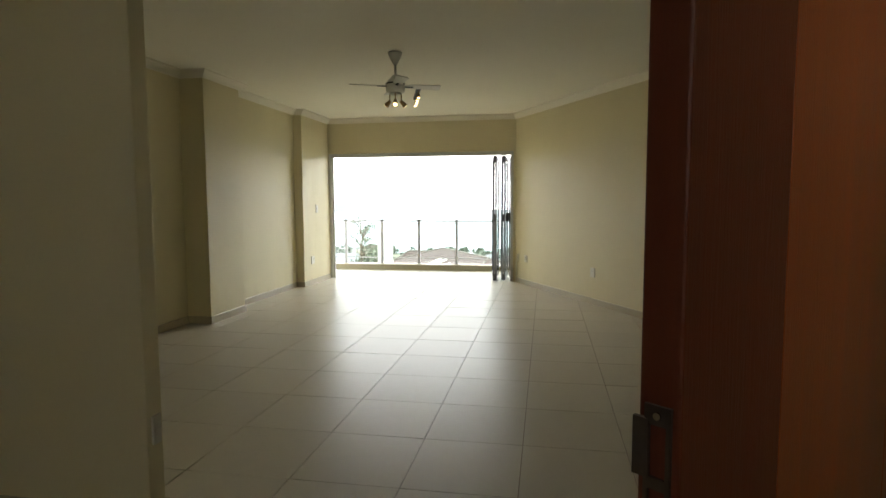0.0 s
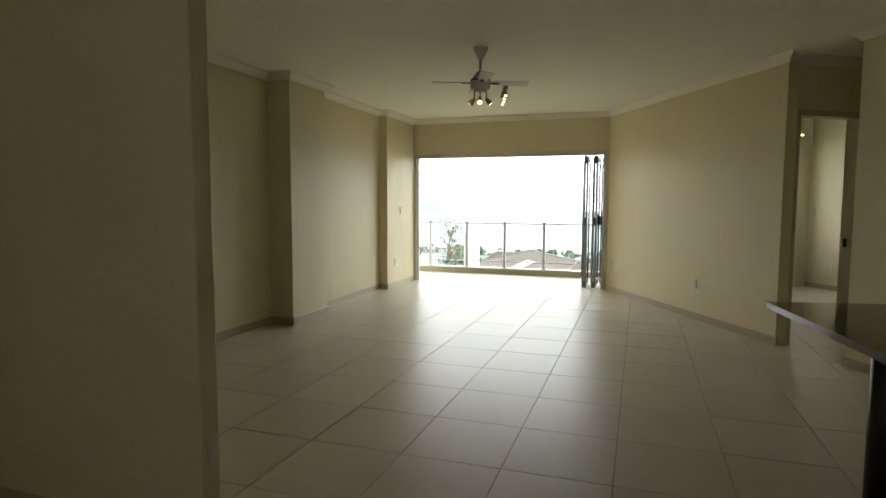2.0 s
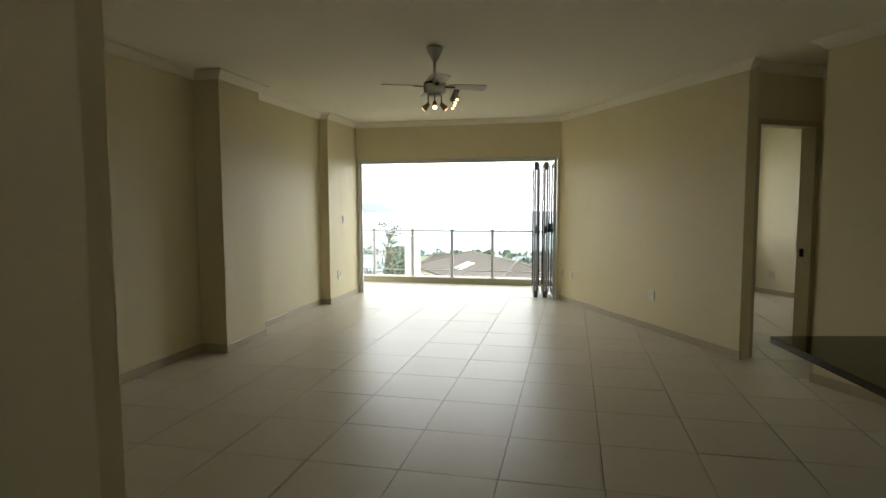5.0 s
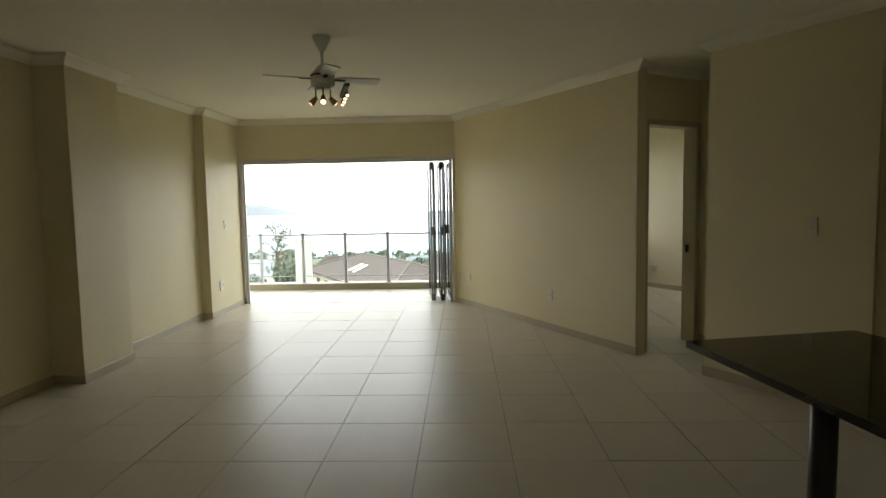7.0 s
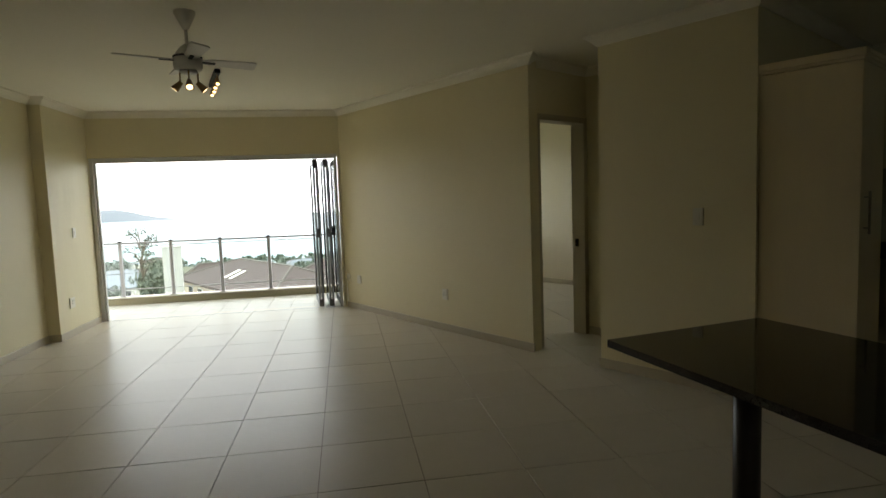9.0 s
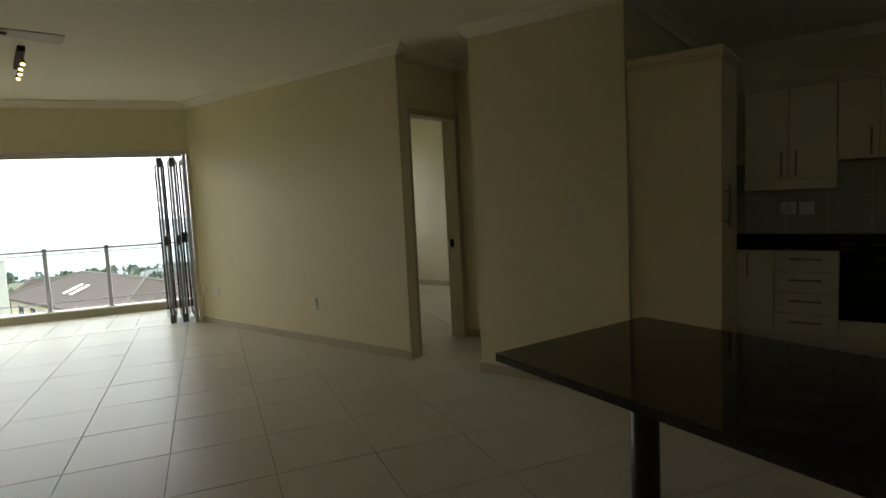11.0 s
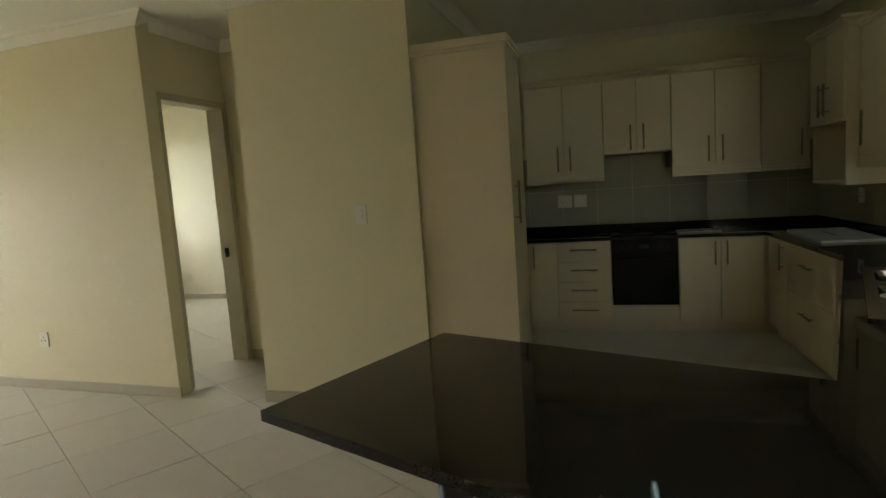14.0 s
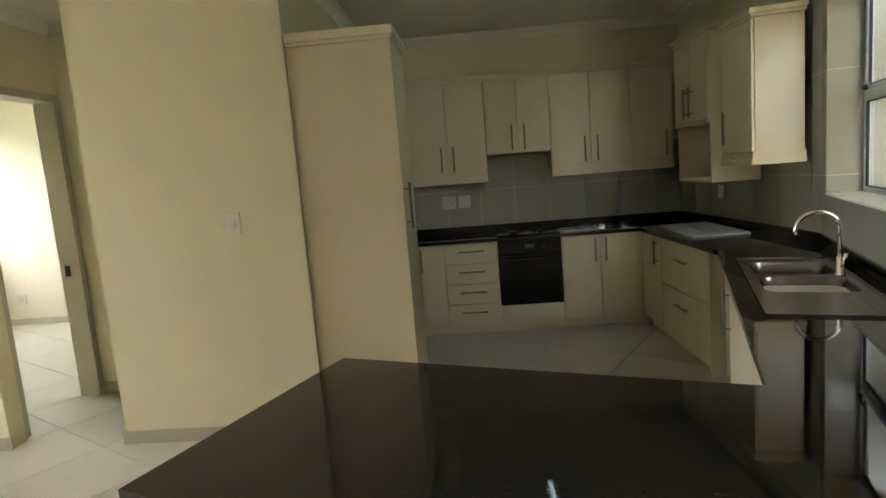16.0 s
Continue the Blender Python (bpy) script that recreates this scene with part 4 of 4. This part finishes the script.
for x0, x1 in ((WX0 + 0.045, -1.16), (-1.11, WX1 - 0.045)):
    for z0, z1 in ((WZ0 + 0.04, 1.66), (1.71, WZ1 - 0.04)):
        s = B()
        if z0 > 1.7:
            box(s, x0, fd0 + 0.01, z0, x0 + 0.03, fd1 + 0.008, z1)
            box(s, x1 - 0.03, fd0 + 0.01, z0, x1, fd1 + 0.008, z1)
            box(s, x0 + 0.03, fd0 + 0.01, z0, x1 - 0.03, fd1 + 0.008, z0 + 0.03)
            box(s, x0 + 0.03, fd0 + 0.01, z1 - 0.03, x1 - 0.03, fd1 + 0.008, z1)
            sash = part("sash", s, ALUW, win)
            hb = B()
            cyl(hb, (x1 - 0.05, fd1, z0 + 0.02), (x1 - 0.05, fd1 + 0.03, z0 + 0.02), 0.012, seg=10)
            tube(hb, [(x1 - 0.05, fd1 + 0.03, z0 + 0.02), (x1 - 0.10, fd1 + 0.035, z0 + 0.02), (x1 - 0.17, fd1 + 0.035, z0 + 0.03)], 0.008)
            part("latch", hb, BLACK, sash, "black window latch")
        else:
            s.free()
        sl_ = B()
        e = 0.03 if z0 > 1.7 else 0.0
        for q in ((x0 + e, z0 + e, x0 + e + 0.007, z1 - e), (x1 - e - 0.007, z0 + e, x1 - e, z1 - e), (x0 + e + 0.007, z0 + e, x1 - e - 0.007, z0 + e + 0.007),
                  (x0 + e + 0.007, z1 - e - 0.007, x1 - e - 0.007, z1 - e)):
            box(sl_, q[0], fd1 - 0.014, q[1], q[2], fd1 + 0.001, q[3])
        part("gasket", sl_, DARKRUB, win, "black glazing gasket")
        pn = part("pane", box(B(), x0 + 0.001, fd1 - 0.019, z0 + 0.001, x1 - 0.001, fd1 - 0.0145, z1 - 0.001), GLASS, win)
        pn.visible_shadow = False
part("sill", box(B(), WX0, -0.17, WZ0 - 0.001, WX1, 0.012, WZ0 + 0.012, 0.003), WHITE, win, "white tiled sill")

# bedroom window
w2 = thing("window_2", KM, "white bedroom window", "window")
for b in ((5.6, 0.9, 5.65, 2.35), (7.45, 0.9, 7.5, 2.35), (5.65, 0.9, 7.45, 0.95), (5.65, 2.3, 7.45, 2.35), (6.53, 0.95, 6.57, 2.3)):
    part("frame", box(B(), -6.93, b[0], b[1], -6.88, b[2], b[3], 0.003), ALUW, w2)
for b0, b1 in ((5.65, 6.53), (6.57, 7.45)):
    g = part("pane", box(B(), -6.91, b0, 0.95, -6.904, b1, 2.3), GLASS, w2)
    g.visible_shadow = False


# ---- outside: ground, sea, houses, trees ----
def ground_z(x, y):
    d = math.hypot(x, y)
    coast = max(235.0, 400.0 - 2.2 * max(0.0, x + 70))
    base = -11.0 - 0.05 * max(0, min(y, 230) - 30) - 0.1 * max(0, min(y, coast) - 230)
    base -= 0.6 * max(0, y - coast)
    return max(-79.0, base - 0.02 * max(0, x)) + 0.7 * math.sin(x * 0.06) * math.cos(y * 0.05)


def sheet(name, xs, ys, fz, mat, label, kind_thing=True):
    bm = B()
    g = [[bm.verts.new((x, y, fz(x, y))) for y in ys] for x in xs]
    for i in range(len(xs) - 1):
        for j in range(len(ys) - 1):
            bm.faces.new((g[i][j], g[i + 1][j], g[i + 1][j + 1], g[i][j + 1]))
    return structure(name, bm, mat, label=label, smooth=True)


sheet("ground", [-400 + 20 * i for i in range(41)], [-60 + 15 * j for j in range(40)], ground_z, GRASS, "grassy hillside falling to the sea")
structure("water", box(B(), -4500, 200, -74.0, 4500, 4700, -73.0), SEA, label="pale calm sea under haze")
sheet("far_hill", [-3400 + 40 * i for i in range(62)], [3900 + 60 * j for j in range(9)],
      lambda x, y: -74 + min(150.0, max(0.0, (-1060 - x) * 0.19 * (0.8 + 0.2 * math.sin(x * 0.012)))) * math.sin(math.pi * min(1, max(0, (y - 3900) / 480))),
      HILL, "hazy headland across the water")



def house(name, m, w, d, wall_h, roof_h, over, label, roofmat, wallmat, hip, windows, skylight=False):
    """A hip-roofed house; local z = 0 at the eaves."""
    t = thing(name, m, label, "house")
    wl_ = part("wall", box(B(), -w / 2, -d / 2, -wall_h, w / 2, d / 2, -0.15), wallmat, t)
    W, D = w / 2 + over, d / 2 + over
    rg = W - D * hip
    bm = B()
    e = [bm.verts.new(p) for p in ((-W, -D, 0), (W, -D, 0), (W, D, 0), (-W, D, 0))]
    r = [bm.verts.new((-rg, 0, roof_h)), bm.verts.new((rg, 0, roof_h))]
    u = [bm.verts.new((v.co.x, v.co.y, -0.18)) for v in e]
    for f in ((e[0], e[1], r[1], r[0]), (e[1], e[2], r[1]), (e[2], e[3], r[0], r[1]), (e[3], e[0], r[0])):
        bm.faces.new(f)
    for i in range(4):
        bm.faces.new((e[i], e[(i + 1) % 4], u[(i + 1) % 4], u[i]))
    bm.faces.new(u)
    rf = part("roof", bm, roofmat, t)
    caps = B()
    for p, q in (((-rg, 0, roof_h), (rg, 0, roof_h)), ((-W, -D, 0), (-rg, 0, roof_h)), ((W, -D, 0), (rg, 0, roof_h)), ((W, D, 0), (rg, 0, roof_h)), ((-W, D, 0), (-rg, 0, roof_h))):
        cyl(caps, p, q, 0.11, seg=6)
    part("ridge_tiles", caps, RIDGE, rf)
    course = B()
    k = 14
    for i in range(1, k):
        s = i / k
        x0, x1 = W + (rg - W) * s, W + (rg - W) * s
        yy, zz = -D * (1 - s), roof_h * s
        box(course, -x0, yy - 0.015, zz - 0.02, x1, yy + 0.015, zz + 0.006)
    part("tile_courses", course, roofmat, rf)
    for x in windows:
        wd = part("window", box(B(), x - 0.6, -d / 2 - 0.05, -1.7, x + 0.6, -d / 2 + 0.02, -0.55), WHITEW, t)
        part("pane", box(B(), x - 0.52, -d / 2 - 0.07, -1.62, x - 0.04, -d / 2 - 0.045, -0.63), DARKGL, wd)
        part("pane", box(B(), x + 0.04, -d / 2 - 0.07, -1.62, x + 0.52, -d / 2 - 0.045, -0.63), DARKGL, wd)
    if skylight:
        a = math.degrees(math.atan2(roof_h, D))
        for i in range(2):
            part("skylight", box(B(), -0.24, -0.75, 0.03, 0.24, 0.75, 0.12, 0.02), WHITE, rf, "white roof light", m=pose(-1.2 + 1.2 * i, -D * 0.53, roof_h * 0.47, a, 0, 0))
    return t


house("house", pose(-7.2, 53.3, -5.35, 0, 0, -59), 20.0, 8.0, 5.6, 1.75, 0.5, "cream house with a hipped brown tile roof and roof lights", ROOF, CREAMW, 1.1, (-7.6, -5.0, -2.2, 0.5, 3.2, 6.0), True)
house("house", pose(0.4, 59.0, -6.1, 0, 0, -14), 12.0, 8.0, 6.0, 2.0, 0.6, "cream house with a hipped brown tile roof", ROOF, CREAMW, 0.9, (-3.5, 0.5, 3.5))
house("house", pose(-15.2, 69.0, -6.9, 0, 0, 10), 6.5, 6.0, 5.2, 2.0, 0.5, "small cream house with a hipped brown roof", ROOF, CREAMW, 0.75, (-1.5, 1.5))
house("house", pose(-24.5, 46.0, -5.2, 0, 0, 32), 11.0, 7.0, 5.2, 1.6, 0.5, "white house with a grey-blue roof", ROOF2, WHITEW, 0.7, (-3.5, 0.0, 3.5))
for hx, hy, hz, hr, hm in ((-42, 120, -13, 20, ROOF2), (-26, 150, -15, -10, ROOF), (-12, 165, -16, 35, ROOF2), (6, 175, -17, 0, ROOF), (-60, 170, -17, 15, ROOF2), (-34, 205, -19, -25, ROOF)):
    house("house", pose(hx, hy, hz, 0, 0, hr), 14, 9, 6.5, 2.2, 0.5, "distant pale house among trees", hm, WHITEW, 0.8, (-4, 0, 4))

town = random.Random(12)
for k in range(14):
    hy = town.uniform(250, 385)
    hx = town.uniform(-0.36 * hy, -95 - 0.1 * hy + 0.35 * (390 - hy))
    house("house", pose(hx, hy, ground_z(hx, hy) + 2.6, 0, 0, town.uniform(-30, 30)), town.uniform(8, 12), 7.5, 3.4, 1.6, 0.4, "small distant pale house near the shore",
          town.choice((ROOF, ROOF2)), WHITEW, 0.8, (-2, 2))

ch = thing("white_tower", pose(-8.3, 30.0, 0, 0, 0, 13), "plain white rendered shaft rising outside the balcony", "shaft")
part("shaft", box(B(), -0.42, -0.4, -12, 0.42, 0.4, -0.42, 0.02), TOWER, ch)
part("coping", box(B(), -0.46, -0.44, -0.42, 0.46, 0.44, -0.36, 0.01), TOWER, ch)


def leaves(bm, centre, radius, count, size, rnd, squash=0.7):
    for _ in range(count):
        v = Vector((rnd.gauss(0, 1), rnd.gauss(0, 1), rnd.gauss(0, 1)))
        v = v.normalized() * radius * (0.45 + 0.6 * rnd.random() ** 0.6)
        v.z *= squash
        c = Vector(centre) + v
        q = Euler((rnd.uniform(0, 6.3), rnd.uniform(0, 6.3), rnd.uniform(0, 6.3))).to_matrix()
        s = size * rnd.uniform(0.6, 1.4)
        bm.faces.new([bm.verts.new(c + q @ Vector(p)) for p in ((-s, 0, 0), (0, -s * 0.55, 0.1 * s), (s, 0, 0), (0, s * 0.55, -0.1 * s))])


def tree(x, y, top, height, spread, seed, label, clumps=14, per=70, size=0.22, bare=0.35):
    rnd = random.Random(seed)
    base = top - height
    t = thing("tree", pose(x, y, base), label, "tree")
    tr = B()
    lean = (rnd.uniform(-0.05, 0.05) * height, rnd.uniform(-0.05, 0.05) * height)
    tube(tr, [(0, 0, 0), (lean[0] * 0.4, lean[1] * 0.4, height * 0.4), (lean[0], lean[1], height * 0.75)], height * 0.018, 8)
    cr = B()
    for k in range(clumps):
        f = bare + (1 - bare) * (k + 0.5) / clumps
        a = rnd.uniform(0, 6.28)
        rr = spread * (1.15 - 0.75 * f) * rnd.uniform(0.5, 1.0)
        c = Vector((lean[0] * f + rr * math.cos(a), lean[1] * f + rr * math.sin(a), height * f))
        st = Vector((lean[0] * f, lean[1] * f, height * max(0.2, f - 0.14)))
        tube(tr, [tuple(st), tuple((st + c) / 2 + Vector((0, 0, 0.04 * height))), tuple(c)], height * 0.006, 6)
        leaves(cr, c, spread * rnd.uniform(0.22, 0.38), per, size, rnd, 0.45)
    part("trunk", tr, BARK, t, "thin brown trunk with limbs")
    part("crown", cr, LEAF, t, "open ragged green crown")


tree(-22.4, 70.0, -0.9, 13.0, 3.0, 3, "tall thin-crowned tree on the hillside", 13, 40, 0.15, 0.66)
tree(-21.4, 71.5, -6.0, 7.0, 4.6, 5, "dense bushy green tree", 16, 80, 0.3, 0.25)
for i, (x, y, top, hh, sp_) in enumerate(((-27, 66, -6.2, 7, 4.2), (-20.5, 68, -6.6, 6, 3.6), (-33, 75, -5.5, 8, 4.5), (-16.5, 74, -6.4, 6, 3.5), (-14.5, 84, -6.0, 7, 4.0),
                                          (-4.0, 84, -6.6, 7, 4.5), (4.5, 86, -6.4, 8, 5.0), (12, 90, -6.0, 9, 5.0), (-38, 60, -6.8, 7, 4.0))):
    tree(x, y, top, hh, sp_, 20 + i, "dense bushy green tree", 14, 80, 0.34, 0.25)
rnd = random.Random(77)
wood_ = B()
for _ in range(330):
    x, y = rnd.uniform(-170, 60), rnd.uniform(95, 395)
    if y > 400.0 - 2.2 * max(0.0, x + 70) and y > 235:
        continue
    leaves(wood_, (x, y, ground_z(x, y) + rnd.uniform(0.5, 2.5)), rnd.uniform(1.5, 3.5), 34, 0.9, rnd, 0.7)
tagged(new("bush_cover", mesh_of("bush_cover", wood_, LEAF)), "dense green bush covering the slope", "bush", kind="stuff")


# ---- tiles last ----
def tile_mesh(name, w, d, h, bev, mat):
    bm = box(B(), -w / 2, -d / 2, -h, w / 2, d / 2, 0)
    es = [e for e in bm.edges if all(v.co.z > -1e-6 for v in e.verts)]
    bmesh.ops.bevel(bm, geom=es, offset=bev, segments=1, affect='EDGES')
    return mesh_of(name, bm, mat)


TX, TY, X0, Y0 = 0.548, 0.572, -0.728 - 0.548 * 6, 2.415 - 0.572 * 10
ft = tile_mesh("tile", TX - 0.005, TY - 0.005, 0.012, 0.0005, TILE)
rest = B()
lay = random.Random(5)
for i in range(21):
    for j in range(30):
        x, y = X0 + (i + 0.5) * TX, Y0 + (j + 0.5) * TY
        a, b = x * UX + y * UY, -x * UY + y * UX
        inside = (x > -3.8 and -2.9 < y < 8.28 - 0.1 and b < 7.0 and (a < 1.7 or x < 1.5) and not (x > 1.8 and y < 0.2 + 0.229 * x) and not (b > 4.6 and a < -3.0))
        bedroom = b > 4.3 and b < 7.9 and -6.9 < a < -3.3
        if not (inside or bedroom):
            continue
        if -0.6 < y < 8.3 and -3.6 < x < 2.9:
            o = new("tile", ft)
            o.parent = floor
            o.location = (x, y, 0)
            o.rotation_euler = (lay.gauss(0, 0.0011), lay.gauss(0, 0.0011), 0)
        else:
            vs = [rest.verts.new((x + v.co.x, y + v.co.y, v.co.z)) for v in ft.vertices]
            for p in ft.polygons:
                rest.faces.new([vs[k] for k in p.vertices])
ob = new("far_tiles", mesh_of("far_tiles", rest, TILE))
ob.parent = floor
tagged(ob, kind="stuff")
bt = tile_mesh("balcony_tile", 0.325, 0.325, 0.012, 0.0015, BALTILE)
for i in range(17):
    for j in range(8):
        x, y = -4.6 + 0.33 * i, 8.52 + 0.33 * (j + 0.5)
        if y < 9.76:
            o = new("tile", bt)
            o.parent = balcony
            o.location = (x, y, -0.02)


# wall tiles: (frame, length, z0, z1), panel local x along the wall, y out of it
def tile_wall(name, m, x0, x1, z0, z1, skip=None, side=-1):
    """Glazed tiles 0.33 x 0.59 with joints; side: the sign of y that faces the room."""
    ya, yb = (0.0005, 0.004) if side > 0 else (-0.004, -0.0005)
    gb = B()
    if skip:
        box(gb, x0, ya, z0, skip[0], yb, z1)
        box(gb, skip[1], ya, z0, x1, yb, z1)
        box(gb, skip[0], ya, z0, skip[1], yb, skip[2])
        box(gb, skip[0], ya, skip[3], skip[1], yb, z1)
    else:
        box(gb, x0, ya, z0, x1, yb, z1)
    back = structure(name, gb, GROUT_W, m, "pale tile grout")
    zr = [0.675 + 0.59 * k for k in range(4)]
    xx = x0
    while xx < x1 - 0.02:
        xe = min(xx + 0.33, x1)
        for z in zr:
            a, b = max(z, z0), min(z + 0.59, z1)
            if b - a < 0.03:
                continue
            if skip and xe > skip[0] + 0.001 and xx < skip[1] - 0.001:
                lo, hi = (xx, skip[0]) if xx < skip[0] else ((skip[1], xe) if xe > skip[1] else (0, 0))
                runs = []
                if hi - lo > 0.02:
                    runs.append((lo, hi, a, b))
                s0, s1 = max(xx, skip[0]), min(xe, skip[1])
                if a < skip[2]:
                    runs.append((s0, s1, a, min(b, skip[2])))
                if b > skip[3]:
                    runs.append((s0, s1, max(a, skip[3]), b))
            else:
                runs = [(xx, xe, a, b)]
            for q0, q1, r0, r1 in runs:
                y0, y1 = (0.003, 0.009) if side > 0 else (-0.009, -0.003)
                tb = B()
                box(tb, q0 + 0.0015, y0, r0 + 0.0015, q1 - 0.0015, y1, r1 - 0.0015)
                part("tile", tb, WALLTILE, back)
        xx = xe


tile_wall("trim_splash_hob", KM @ pose(0, 6.69, 0), -1.6, 1.30, 0.87, 1.60)
tile_wall("trim_splash_drawers", pose(C0.x, C0.y, 0, 0, 0, dw), 0.0, (C1 - C0).length, 0.87, 2.30, side=-1)
tile_wall("trim_splash_sink", SM, -3.2, -0.004, 0.87, 2.72 - 0.085, skip=(WX0, WX1, WZ0, WZ1), side=1)
for k, (z0, z1) in enumerate(((WZ0 + 0.013, 1.264), (1.267, 1.855), (1.858, WZ1))):
    structure("trim_reveal_%d" % (k + 1), box(B(), WX1 - 0.006, -0.169, z0, WX1 + 0.0005, 0.009, z1), WALLTILE, SM, "glazed tile on the window reveal")
